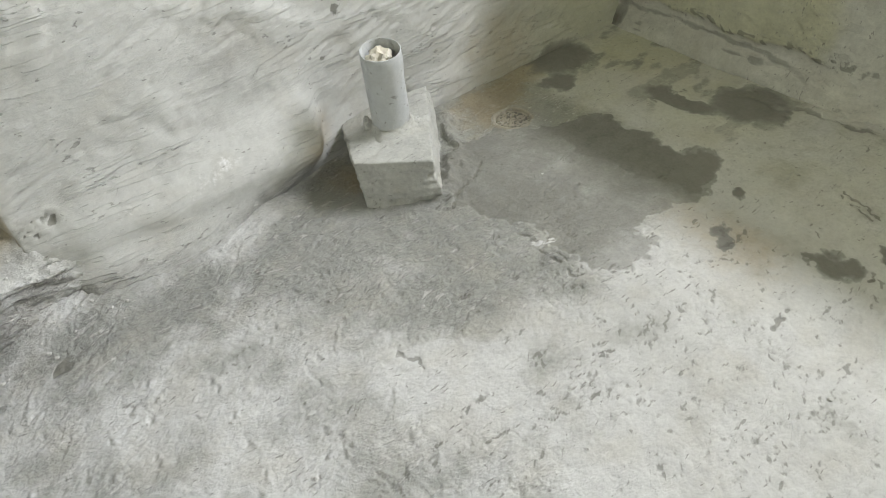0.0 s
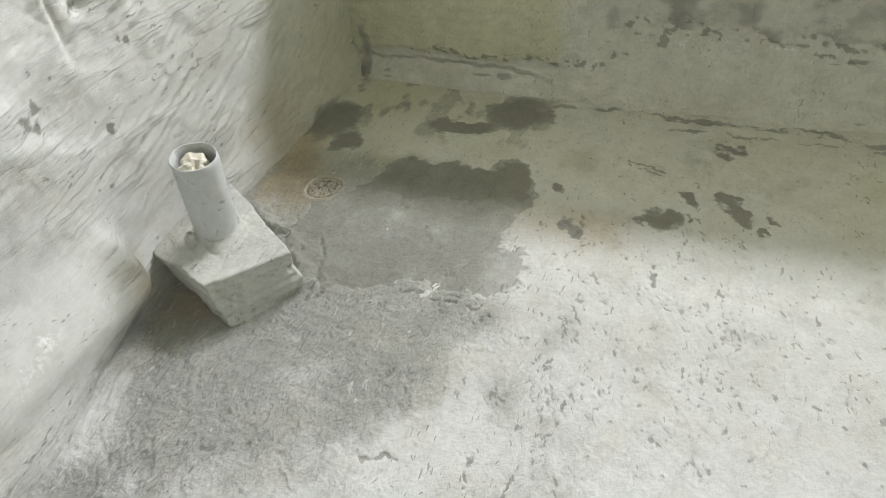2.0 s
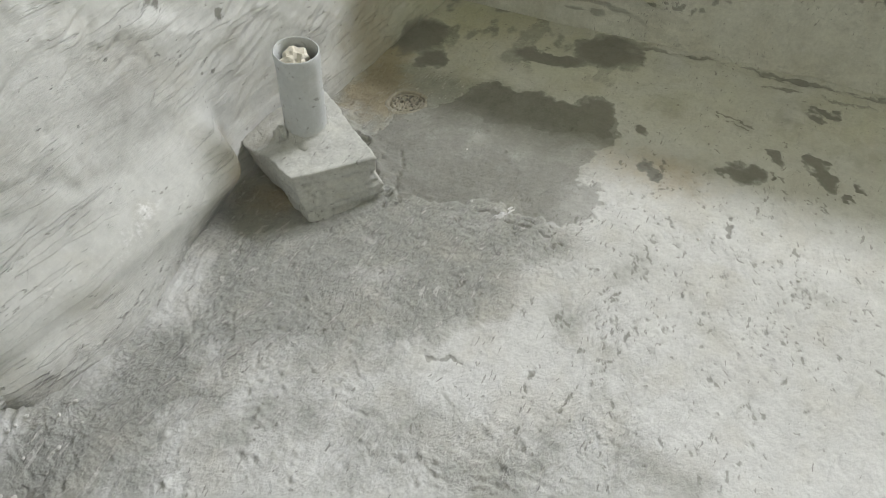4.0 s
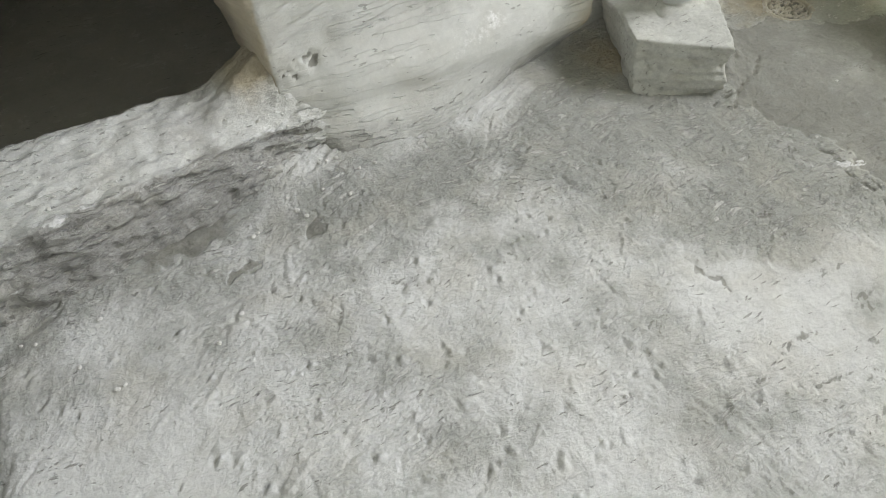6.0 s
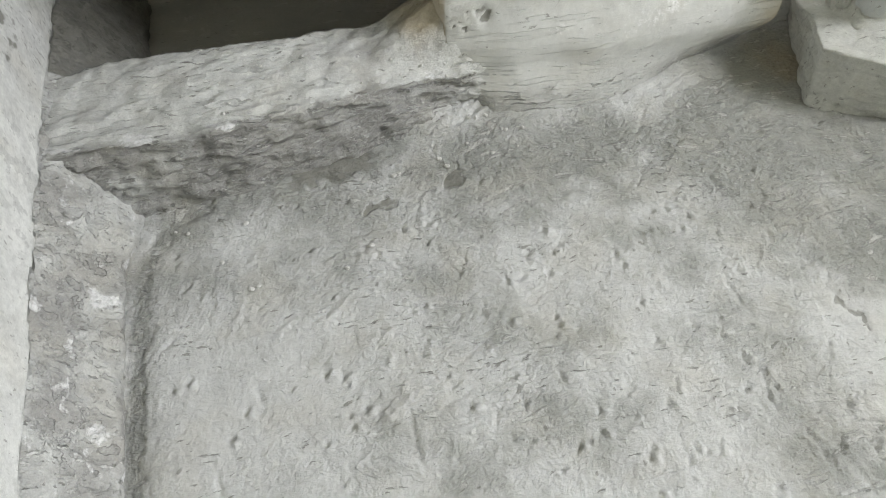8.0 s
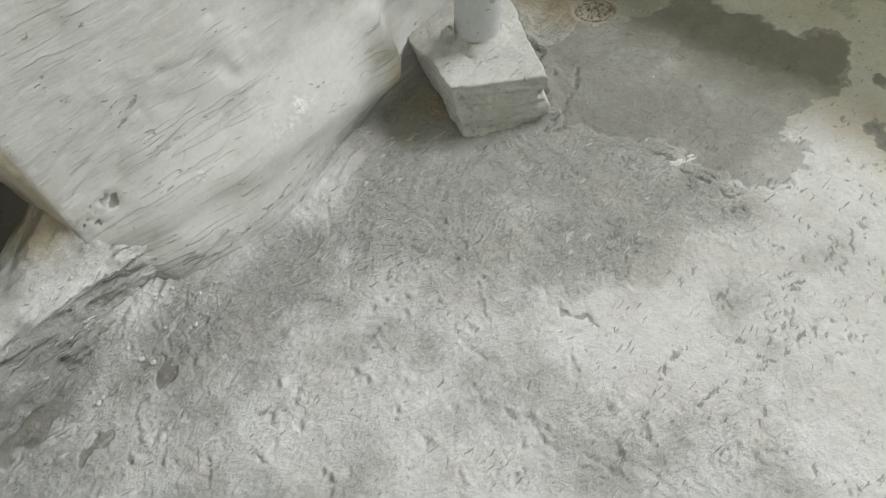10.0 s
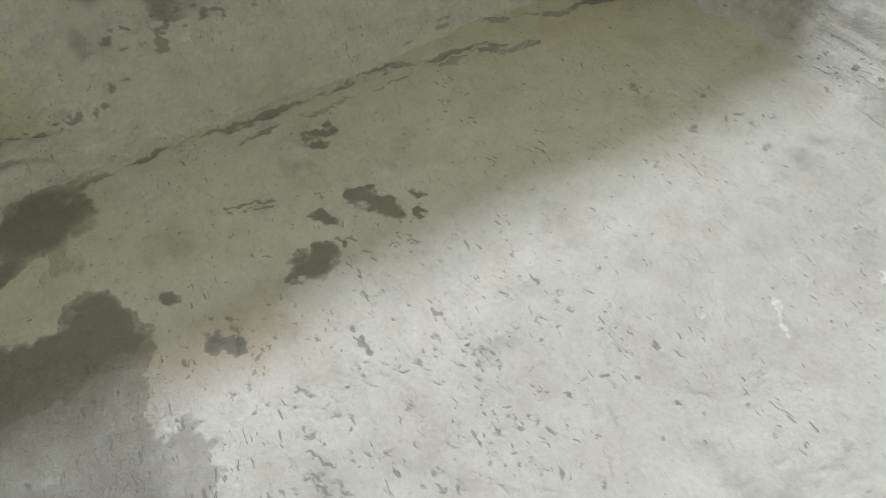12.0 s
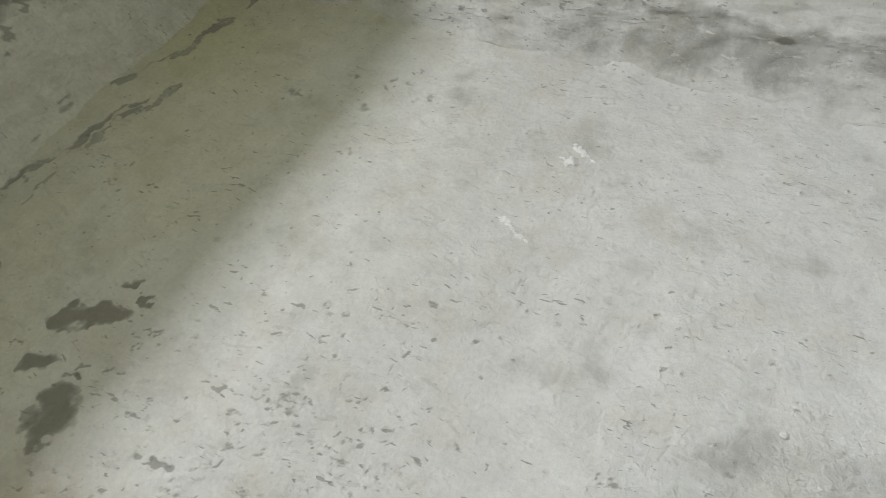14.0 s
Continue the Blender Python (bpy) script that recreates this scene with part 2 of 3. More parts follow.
TRAP_MAT = cement("dirty_mortar", (0.42, 0.39, 0.31), (0.26, 0.24, 0.19), (0.2, 0.19, 0.17), (1, 1, 1), 0, 0.6, 0.6)
RAG_MAT = cement("crumpled_paper", (0.68, 0.64, 0.54), (0.5, 0.48, 0.4), (0.3, 0.28, 0.24), (1, 1, 1), 0, 0.3, 0.3)



def chalky(name, colour):
    mat = bpy.data.materials.new(name)
    mat.use_nodes = True
    nt = mat.node_tree
    shader = nt.nodes["Principled BSDF"]
    grain, ramp = nt.nodes.new("ShaderNodeTexNoise"), nt.nodes.new("ShaderNodeValToRGB")
    grain.inputs["Scale"].default_value = 2.2
    ramp.color_ramp.elements[0].color = (*(c * 0.75 for c in colour), 1)
    ramp.color_ramp.elements[1].color = (*(min(c * 1.15, 0.8) for c in colour), 1)
    nt.links.new(nt.nodes.new("ShaderNodeTexCoord").outputs["Object"], grain.inputs["Vector"])
    nt.links.new(grain.outputs["Fac"], ramp.inputs["Fac"])
    nt.links.new(ramp.outputs[0], shader.inputs["Base Color"])
    shader.inputs["Roughness"].default_value = 0.95
    return mat


CRUMB_MAT = chalky("crumb_mortar", (0.66, 0.655, 0.62))

# ---- floor ----
FX, FY = lattice(-0.96, 2.16, -1.14, 1.72, 0.0042)
rng = np.random.RandomState(5)
crook_x, crook_y = FX + 0.006 * fbm(FX * 45, FY * 45, 15, 3), FY + 0.006 * fbm(FX * 45, FY * 45, 25, 3)
warp_x, warp_y = crook_x + 0.014 * fbm(FX * 26, FY * 26, 13, 3) + 0.035 * fbm(FX * 7, FY * 7, 11, 3), crook_y + 0.014 * fbm(FX * 26, FY * 26, 23, 3) + 0.035 * fbm(FX * 7, FY * 7, 21, 3)


def blob(cx, cy, rx, ry, turn=0.0):
    c, s = math.cos(radians(turn)), math.sin(radians(turn))
    u, v = (warp_x - cx) * c + (warp_y - cy) * s, -(warp_x - cx) * s + (warp_y - cy) * c
    return np.clip(1.15 - 0.65 * np.hypot(u / rx, v / ry), 0, 1)


damp = area(warp_x, warp_y, [(0.9, 1.45), (1.25, 1.42), (1.35, 1.33), (1.53, 1.22), (1.57, 1.0), (1.64, 0.82), (1.46, 0.76), (1.22, 0.77), (1.19, 0.71), (1.08, 0.7), (1.0, 0.76), (1.0, 1.0), (0.93, 1.2)])
wet = np.clip(0.5 + damp / 0.05, 0, 0.58)
damp_core = area(warp_x, warp_y, [(1.36, 1.28), (1.54, 1.2), (1.57, 1.0), (1.64, 0.8), (1.42, 0.78), (1.36, 1.0)])
wet = np.maximum(wet, np.clip(0.5 + damp_core / 0.08, 0, 1))
for spot in ((1.72, 1.6, 0.14, 0.12), (1.62, 1.48, 0.07, 0.05), (1.92, 0.93, 0.13, 0.13), (1.8, 1.1, 0.05, 0.16), 
             (1.43, 0.395, 0.044, 0.044), (1.47, 0.37, 0.042, 0.042), (1.554, 0.314, 0.026, 0.03), (1.455, 0.097, 0.012, 0.018), (1.517, 0.079, 0.02, 0.018),
             (1.477, 0.304, 0.012, 0.012), (1.5, 0.69, 0.03, 0.022), (1.32, 0.61, 0.032, 0.028), (1.82, 0.236, 0.03, 0.03), (1.86, 0.2, 0.02, 0.04), (1.35, 0.64, 0.025, 0.03),
             (-0.42, 1.47, 0.12, 0.035), (-0.16, 1.39, 0.03, 0.02), (-0.33, 1.36, 0.016, 0.014)):
    wet = np.maximum(wet, blob(*spot))
wet = np.maximum(wet, np.clip(1.2 - 0.65 * seg_dist(warp_x, warp_y, [(1.57, 0.205), (1.525, 0.18), (1.475, 0.155)]) / 0.028, 0, 1))
# smeared damp over the far corner of the floor
corner_zone = step(1.45, 1.75, FX + 0.1 * fbm(FX * 3, FY * 3, 18, 2)) * step(0.6, 0.85, FY)
wet = np.maximum(wet, np.clip(0.4 + 0.45 * fbm(FX * 3.5, FY * 7, 19, 4), 0, 0.54) * corner_zone)
# the wet seam along the foot of the east wall, doubled at its far end
seam = seg_dist(warp_x, warp_y, [(1.95, 0.95), (1.99, 0.84), (2.03, 0.68), (2.015, 0.29), (2.02, -0.02), (1.985, -0.22), (1.93, -0.4)])
second_seam = seg_dist(warp_x, warp_y, [(1.955, 0.42), (1.93, 0.25), (1.945, -0.1), (1.92, -0.28), (1.87, -0.5)])
far_seam = seg_dist(warp_x, warp_y, [(2.06, -0.45), (1.98, -0.62), (1.9, -0.95)])
patchy = 0.25 * fbm(FX * 12, FY * 9, 17, 4)
wet = np.maximum(wet, np.clip(0.66 - seam / 0.020 * 0.3 + 1.0 * patchy, 0, 0.58))
wet = np.maximum(wet, np.clip(0.68 - second_seam / 0.012 * 0.4 + 2.2 * patchy, 0, 0.56))
wet = np.maximum(wet, np.clip(0.6 - far_seam / 0.02 * 0.4 + 2.2 * patchy, 0, 0.56))
fillet = seg_dist(FX + 0.02 * fbm(FX * 4, FY * 4, 94, 3), FY + 0.03 * fbm(FX * 5, FY * 5, 96, 3), [(-0.16, 1.585), (0.1, 1.56), (0.3, 1.54), (0.45, 1.57)])
zone = area(warp_x, warp_y, [(-0.95, 1.72), (-0.95, 1.4), (-0.5, 1.38), (-0.2, 1.36), (0.05, 1.26), (0.26, 1.17), (0.42, 1.0), (0.6, 0.86), (0.68, 0.79), (0.86, 0.79), (1.0, 0.74), (1.2, 0.72), (1.55, 0.9), (1.5, 1.72)])
rough = np.clip(0.5 + zone / 0.16 + 0.35 * fbm(FX * 3, FY * 3, 31, 3), 0, 1)
rough = np.maximum(rough * 0.95, -0.08 + 0.42 * step(1.0, 0.3, FX) * step(-0.4, 0.3, FY) + 0.38 * fbm(FX * 2.6, FY * 2.6, 41, 3))
rough = rough - 0.55 * step(0.16, 0.03, fillet + 0.03 * fbm(FX * 9, FY * 9, 98, 3))
groove = np.exp(-(seg_dist(crook_x, crook_y, [(-0.7, 1.47), (-0.79, 1.42), (-0.84, 1.34), (-0.852, 1.2), (-0.862, 1.0), (-0.868, 0.8), (-0.868, -1.1)]) / 0.02) ** 2)
rough = np.maximum(rough, 1.3 * groove)
# drain stain, with shade beside the block and at the light's edge painted in
brown_shade_stain = blob(1.3, 1.5, 0.13, 0.1) + blob(1.5, 1.62, 0.2, 0.08) + 0.8 * blob(0.75, 1.52, 0.12, 0.1) + 0.75 * blob(1.34, 0.6, 0.12, 0.2) + 0.4 * blob(1.9, 1.3, 0.3, 0.3)
brown_shade_stain = np.clip(brown_shade_stain, 0, 1) * 0.9
# olive tint of the shaded east side, green bounce light put into the colour
green = np.clip(0.13 * step(1.3, 1.75, FX + 0.25 * fbm(FX * 3, FY * 3, 39, 3)) * (0.85 + 0.25 * step(1.0, 0.2, FY)) + 0.75 * np.exp(-np.hypot(FX - 2.0, FY + 0.75) / 0.45) + 0.5 * np.exp(-np.hypot(FX - 2.0, FY - 1.45) / 0.4) + 0.15 * fbm(FX * 5, FY * 5, 37, 3) * step(1.3, 1.8, FX), 0, 0.75)
dark, pale = np.zeros_like(FX), np.zeros_like(FX)
relief = -0.009 * groove + 0.008 * fbm(FX * 1.3, FY * 1.3, 51, 3) + 0.0035 * fbm(FX * 6, FY * 6, 61, 4)
calm = 1 - 0.8 * step(-0.02, 0.06, damp)
swirl = 0.6 * fbm(FX * 1.7, FY * 1.7, 67, 2)
turned_u, turned_v = FX * 0.8 + FY * 0.6 + swirl, -FX * 0.6 + FY * 0.8 - swirl
drags = step(0.0, 0.35, fbm(FX * 5, FY * 5, 91, 3)) * calm
relief += (0.001 + 0.0012 * rough * calm) * drags * (ridge(turned_u * 8, turned_v * 30, 71, 4) - 0.6)
relief += (0.0005 + 0.0015 * rough * calm) * fbm(FX * 38, FY * 38, 81, 3)
relief -= 0.005 * np.exp(-(seam / 0.016) ** 2)
# the screed is drawn up in a soft fillet where the north wall meets it
relief += step(0.14, 0.0, fillet) * (0.026 + 0.006 * (ridge(FX * 4 + FY * 3, FY * 22 - FX * 9, 95, 4) - 0.5))
# mortar trodden up along the foot of the pipe's block
relief += 0.022 * np.exp(-(seg_dist(warp_x, warp_y, [(0.93, 1.23), (1.19, 1.6)]) / 0.028) ** 2)


def stamp(cx, cy, length, width, turn, depth, mark, layer):
    """One dent or lump, with the tone that it leaves."""
    reach = length * 2.2 + 0.01
    i0, i1 = np.searchsorted(FX[:, 0], (cx - reach, cx + reach))
    j0, j1 = np.searchsorted(FY[0], (cy - reach, cy + reach))
    if i1 <= i0 or j1 <= j0:
        return
    x, y = crook_x[i0:i1, j0:j1] - cx, crook_y[i0:i1, j0:j1] - cy
    c, s = math.cos(turn), math.sin(turn)
    u, v = x * c + y * s, -x * s + y * c
    g = np.exp(-(u / length) ** 2 - (v / width) ** 2)
    relief[i0:i1, j0:j1] -= depth * g
    layer[i0:i1, j0:j1] = np.maximum(layer[i0:i1, j0:j1], mark * g)


# gouges dragged into the screed, thickest between the damp patch and the middle of the room
for _ in range(290):
    x, y, heading = rng.normal(0.95, 0.32), rng.normal(0.4, 0.24), rng.normal(0.15, 0.35)
    strength, spread = rng.uniform(0.5, 1.2), rng.uniform(0.008, 0.03)
    for _ in range(rng.randint(2, 8)):
        k, m = rng.normal(0, 1), rng.normal(0, 0.35)
        stamp(x + spread * (k * math.cos(heading) - m * math.sin(heading)), y + spread * (k * math.sin(heading) + m * math.cos(heading)),
              rng.uniform(0.006, 0.016), rng.uniform(0.002, 0.004), heading + rng.normal(0, 0.35), rng.uniform(0.0005, 0.002), strength * rng.uniform(0.4, 1.0), dark)
for _ in range(420):
    stamp(rng.uniform(-0.9, 2.1), rng.uniform(-1.1, 1.4), rng.uniform(0.005, 0.03), rng.uniform(0.002, 0.006), rng.normal(0.9, 0.6), rng.uniform(0.001, 0.003), rng.uniform(0.1, 0.5), dark)
for _ in range(3800):
    r = rng.uniform(0.0022, 0.0055)
    stamp(rng.uniform(-0.9, 2.1), rng.uniform(-1.1, 1.65), r, r, 0, rng.uniform(-0.004, 0.003), rng.uniform(0.0, 0.9), dark)
for cx, cy, r in ((1.54, -0.59, 0.03), (1.43, -0.71, 0.035), (1.29, -0.74, 0.03), (1.32, -0.62, 0.03), (1.21, -0.69, 0.025), (1.76, -0.14, 0.02), (1.8, -0.185, 0.02), (1.29, -0.45, 0.02),
                  (1.054, -0.042, 0.02), (0.966, -0.06, 0.012), (0.941, 0.04, 0.01), (0.904, -0.02, 0.012), (0.98, 0.046, 0.01), (1.004, 0.063, 0.009), (1.12, 0.18, 0.012)):
    for _ in range(5):
        stamp(cx + rng.normal(0, r * 0.6), cy + rng.normal(0, r * 0.6), r * rng.uniform(0.3, 0.9), r * rng.uniform(0.2, 0.5), rng.uniform(0, 3), 0.001, rng.uniform(0.35, 0.75), dark)
for _ in range(150):
    r = rng.uniform(0.006, 0.022)
    stamp(rng.uniform(0.4, 2.0), rng.uniform(-1.0, 0.6), r, r * rng.uniform(0.3, 0.9), rng.normal(0.4, 0.8), 0.001, rng.uniform(0.15, 0.45), dark)
# knots of grit pushed up by the float, each with a pit beside it, its shade painted dark, and the long curved drags of
# the float near the doorway
for _ in range(170):
    cx, cy, r = rng.uniform(-0.8, 0.5), rng.uniform(0.3, 1.42), rng.uniform(0.004, 0.009)
    stamp(cx, cy, r, r * 0.8, 0, -0.006, 0.0, dark)
    stamp(cx - r * 1.3, cy + r * 1.1, r * 1.2, r * 0.7, rng.uniform(0, 3), 0.005, rng.uniform(0.2, 0.55), dark)
for _ in range(60):
    cx, cy, r, a0 = rng.uniform(-0.6, 0.75), rng.uniform(0.45, 1.25), rng.uniform(0.12, 0.4), rng.normal(2.3, 0.5)
    raised, span = rng.choice([-1, 1]), rng.uniform(0.15, 0.45)
    for k in np.linspace(0, span, 9):
        stamp(cx + r * math.cos(a0 + k), cy + r * math.sin(a0 + k), 0.5 * r * span / 4, rng.uniform(0.003, 0.006), a0 + k + 1.57, 0.0025 * raised * math.sin(3.14 * k / span), rng.uniform(0, 0.25), dark)
# single cracks and scratches that stand out
for crack, width, depth in (
    ([(0.956, 0.99), (0.975, 0.94), (0.955, 0.9), (0.962, 0.83)], 0.006, 0.006), ([(0.985, 0.86), (0.98, 0.8)], 0.005, 0.004),
    ([(0.968, 0.815), (0.95, 0.77), (0.93, 0.722)], 0.006, 0.006), ([(0.99, 1.08), (1.0, 1.04)], 0.004, 0.004),
    ([(1.09, 1.3), (1.03, 1.262), (0.966, 1.234), (0.9, 1.19)], 0.008, 0.006), ([(0.95, 1.22), (0.86, 1.225)], 0.006, 0.005),
    ([(0.57, 0.645), (0.53, 0.65), (0.481, 0.637)], 0.006, 0.005), ([(0.525, 0.56), (0.449, 0.567)], 0.005, 0.004),
    ([(-0.03, 1.13), (-0.07, 1.156), (-0.09, 1.18)], 0.004, 0.004), ([(1.73, 0.504), (1.705, 0.44), (1.68, 0.389)], 0.006, 0.004), ([(1.712, 0.503), (1.665, 0.402)], 0.006, 0.004),
    ([(0.49, 0.87), (0.51, 0.83), (0.5, 0.8)], 0.01, 0.004), ([(1.23, 0.37), (1.17, 0.36)], 0.012, 0.005), ([(1.408, 0.6), (1.35, 0.593), (1.299, 0.6)], 0.007, 0.005),
):
    d = seg_dist(warp_x * 0.3 + crook_x * 0.7, warp_y * 0.3 + crook_y * 0.7, crack)
    g = np.exp(-(d / (width * 0.7)) ** 2) * np.clip(0.75 + 1.1 * fbm(FX * 40, FY * 40, 19, 2), 0, 1)
    relief -= depth * g
    dark = np.maximum(dark, 1.15 * g)
for cx, cy, length in ((0.835, -0.385, 0.055), (0.75, -0.66, 0.03), (0.77, -0.62, 0.02), (0.97, 0.92, 0.035)):
    for _ in range(14):
        k = rng.normal(0, 0.5)
        stamp(cx + k * length * 0.9 + rng.normal(0, 0.004), cy - k * length * 0.5 + rng.normal(0, 0.006), rng.uniform(0.006, 0.013), 0.0045, 2.6, -0.0015, 1.0, pale)
# bubbles burst at the surface: a small ring round a hollow
for cx, cy, r in ((0.91, -0.879, 0.012), (0.839, -0.496, 0.014), (0.905, -0.244, 0.016), (1.067, -0.876, 0.01), (0.755, -0.859, 0.014), (0.6, -0.9, 0.016), (0.42, -0.35, 0.013), (-0.33, 1.19, 0.012), (0.62, -0.93, 0.02)):
    d = np.abs(np.hypot(crook_x - cx, (crook_y - cy) * 1.5) - r)
    g = np.exp(-(d / 0.005) ** 2)
    relief += 0.003 * g - 0.003 * np.exp(-((np.hypot(FX - cx, FY - cy)) / r) ** 2)
    dark = np.maximum(dark, 0.4 * g * np.clip(0.6 + fbm(FX * 30, FY * 30, 43, 2), 0, 1))
# the screed rises a little against the walls
relief += 0.02 * step(2.03, 2.16, FX) + 0.012 * step(1.5, 1.68, FY) + 0.03 * step(-0.97, -1.07, FY + 0.03 * fbm(FX * 6, FY * 6, 97, 3))
relief -= 0.03 * step(0.066, 0.06, np.hypot(FX - 1.335, FY - 1.425))
floor_me = slab("floor", FX, FY, relief, lambda x, y, z: (x, y, z * 0 - 0.12), FLOOR_MAT, {"wet": wet, "rough": rough, "brown_shade_stain": brown_shade_stain, "green": green, "dark": dark, "pale": pale})
floor = tagged(new("floor", floor_me), "grey cement screed floor, trowelled, gouged and damp in patches", "floor", kind="structure")


# ---- walls ----
def wall_noise(u, v, seed, amount=1.0):
    a, b = u * 0.86 + v * 0.5, -u * 0.5 + v * 0.86
    return amount * (0.010 * fbm(u * 1.8, v * 1.8, seed, 3) + 0.004 * fbm(u * 7, v * 7, seed + 5, 4) + 0.006 * step(-0.1, 0.3, fbm(u * 4, v * 4, seed + 21, 2)) * (ridge(a * 5, b * 24, seed + 9, 4) - 0.6) + 0.001 * fbm(u * 40, v * 40, seed + 15, 3))


def scars(u, v, seed, count, umin, umax, vmin, vmax, turn, size=0.03):
    """Chips and drag marks on plaster: their depth and their tone."""
    r = np.random.RandomState(seed)
    depth, tone = np.zeros_like(u), np.zeros_like(u)
    for _ in range(count):
        cu, cv, a = r.uniform(umin, umax), r.uniform(vmin, vmax), r.normal(turn, 0.35)
        ln, wd = r.uniform(0.3, 1.5) * size, r.uniform(0.06, 0.16) * size
        c, s = math.cos(a), math.sin(a)
        near = (np.abs(u - cu) < size * 2.5) & (np.abs(v - cv) < size * 2.5)
        x, y = u[near] - cu, v[near] - cv
        g = np.exp(-((x * c + y * s) / ln) ** 2 - ((-x * s + y * c) / wd) ** 2)
        depth[near] += r.uniform(-0.6, 1) * 0.006 * g
        tone[near] = np.maximum(tone[near], r.uniform(0.0, 0.6) ** 1.3 * g)
    return depth, tone


def north_face(x, z):
    y = 1.635 + 0.06 * step(0.2, 1.0, x) - 0.02 * step(1.3, 2.1, x)
    haunch = step(0.79, 0.70, x + 0.25 * np.clip(0.16 - z, 0, 0.2))
    swell = np.interp(x, [-0.1, 0.05, 0.3, 0.7], [0.015, 0.06, 0.095, 0.13])
    under = np.interp(x, [0.2, 0.42, 0.58, 0.72], [0.0, 0.12, 0.5, 0.75])
    high = bell(z, 0.13, 0.10)
    belly = swell * np.where(z > 0.13, high, 1 - under * (1 - bell(z, 0.13, 0.08)))
    y = y - haunch * belly - (1 - haunch) * 0.04 * step(0.16, 0.0, z)
    y = y - 0.07 * step(0.12, -0.02, z) * step(0.5, 0.2, x) * step(-0.1, 0.0, x)
    y = y - 0.55 * wall_noise(x, z, 101) - 0.0035 * (ridge(x * 3 + z * 2, z * 30 - x * 11, 131, 4) - 0.6) * step(-0.2, 0.2, fbm(x * 4, z * 4, 133, 2))
    return y + 0.006 * step(-0.098, -0.108, x)


NX, NZ = lattice(-0.108, 2.3, -0.06, 1.0, 0.007)
depth, tone = scars(NX, NZ, 7, 620, -0.1, 2.1, 0.05, 0.9, 0.35)
NX = NX + (0.006 * fbm(NZ * 22, NX * 0 + 0.3, 77, 4) - 0.018 * step(0.22, 0.5, NZ)) * step(-0.03, -0.1, NX)
NY = north_face(NX, NZ) + depth + 0.03 * bell(NX, 0.97, 0.028) * bell(NZ, 0.73, 0.028) + 0.008 * bell(NX, 0.885, 0.008) * step(0.6, 0.7, NZ)
cavity = bell(NX, -0.045, 0.05) * bell(NZ - 0.3 * (NX + 0.05), 0.222, 0.02)
cavity = np.clip(cavity * (0.05 + 3.4 * fbm(NX * 24 + NZ * 8, NZ * 90 - NX * 34, 47, 3)), 0, 1)
NY = NY + 0.007 * cavity
north_dark = np.maximum(tone, cavity)
for cx, cz, w in ((1.03, 0.6, 0.035), (0.73, 0.57, 0.05), (0.83, 0.317, 0.02), (1.256, 0.28, 0.014), (0.6, 0.66, 0.04), (0.958, 0.72, 0.03), (0.9, 0.45, 0.03)):
    n = fbm(NX * 25, NZ * 25, 3, 3)
    north_dark = np.maximum(north_dark, np.clip(0.9 * bell(NX, cx, w) * bell(NZ, cz, w * 0.6) + 1.3 * n - 0.3, 0, 0.9) * bell(NX, cx, w * 1.6) * bell(NZ, cz, w * 1.2))
# the haunch's slope is coloured paler here and in pale, for light caught there
north_rough = np.clip(0.9 * bell(NZ, 0.02, 0.06) * step(0.8, 0.6, NX) + 0.22 * fbm(NX * 3, NZ * 5, 9, 4) + 0.0 - 0.35 * bell(NZ, 0.17, 0.08) * step(0.7, 0.5, NX), -0.4, 1)
# brown paints in shade: on the reveal, beside the block, around x = 1.5
north_brown_shade = 0.85 * step(-0.098, -0.106, NX) + 0.8 * bell(NX, 0.72, 0.1) * bell(NZ, 0.12, 0.08) + 0.6 * bell(NX, 1.5, 0.22) * bell(NZ, 0.1, 0.25)
north_wet = np.clip(0.7 * bell(NX, 1.75, 0.2) * step(0.12, 0.0, NZ), 0, 1)


def north_back(x, y, z):
    splay = np.where(x < -0.05, 0.02 + 0.13 * np.clip(z - 0.2, 0, 0.8), 0)
    return x - splay, y * 0 + 1.755, z


north_me = slab("wall_north", NX, NY, NZ, north_back, NORTH_MAT, {"dark": north_dark, "rough": north_rough, "brown_shade_stain": north_brown_shade, "wet": north_wet, "green": 0.5 * bell(NX, 1.95, 0.35) * bell(NZ, 0.15, 0.35), "pale": 0.5 * bell(NX, 0.93, 0.05) * bell(NZ, 0.76, 0.07) + np.clip(0.3 * bell(NZ, 0.18, 0.06) * step(0.7, 0.5, NX) * (0.8 + 0.9 * fbm(NX * 6, NZ * 14, 57, 3)), 0, 0.5)})
tagged(new("wall_north", north_me), "grey cement plaster wall with trowel strokes and chips", "wall", kind="structure")


def block_mesh(name, x0, x1, y0, y1, z0, z1, material, bevel=0.0):
    bm = bmesh.new()
    bmesh.ops.create_cube(bm, size=1.0, matrix=Matrix.LocRotScale(((x0 + x1) / 2, (y0 + y1) / 2, (z0 + z1) / 2), None, (x1 - x0, y1 - y0, z1 - z0)))
    if bevel:
        bmesh.ops.bevel(bm, geom=bm.edges[:], offset=bevel, segments=2, affect="EDGES", profile=0.5)
    return from_bm(name, bm, material, False)


def plain_wall(name, label, *box, material=None):
    return tagged(new(name, block_mesh(name, *box, material or PLAIN_MAT)), label, "wall", kind="structure")


plain_wall("wall_north_upper", "plain cement plaster wall above", -0.22, 2.3, 1.66, 1.755, 1.0, 2.6)
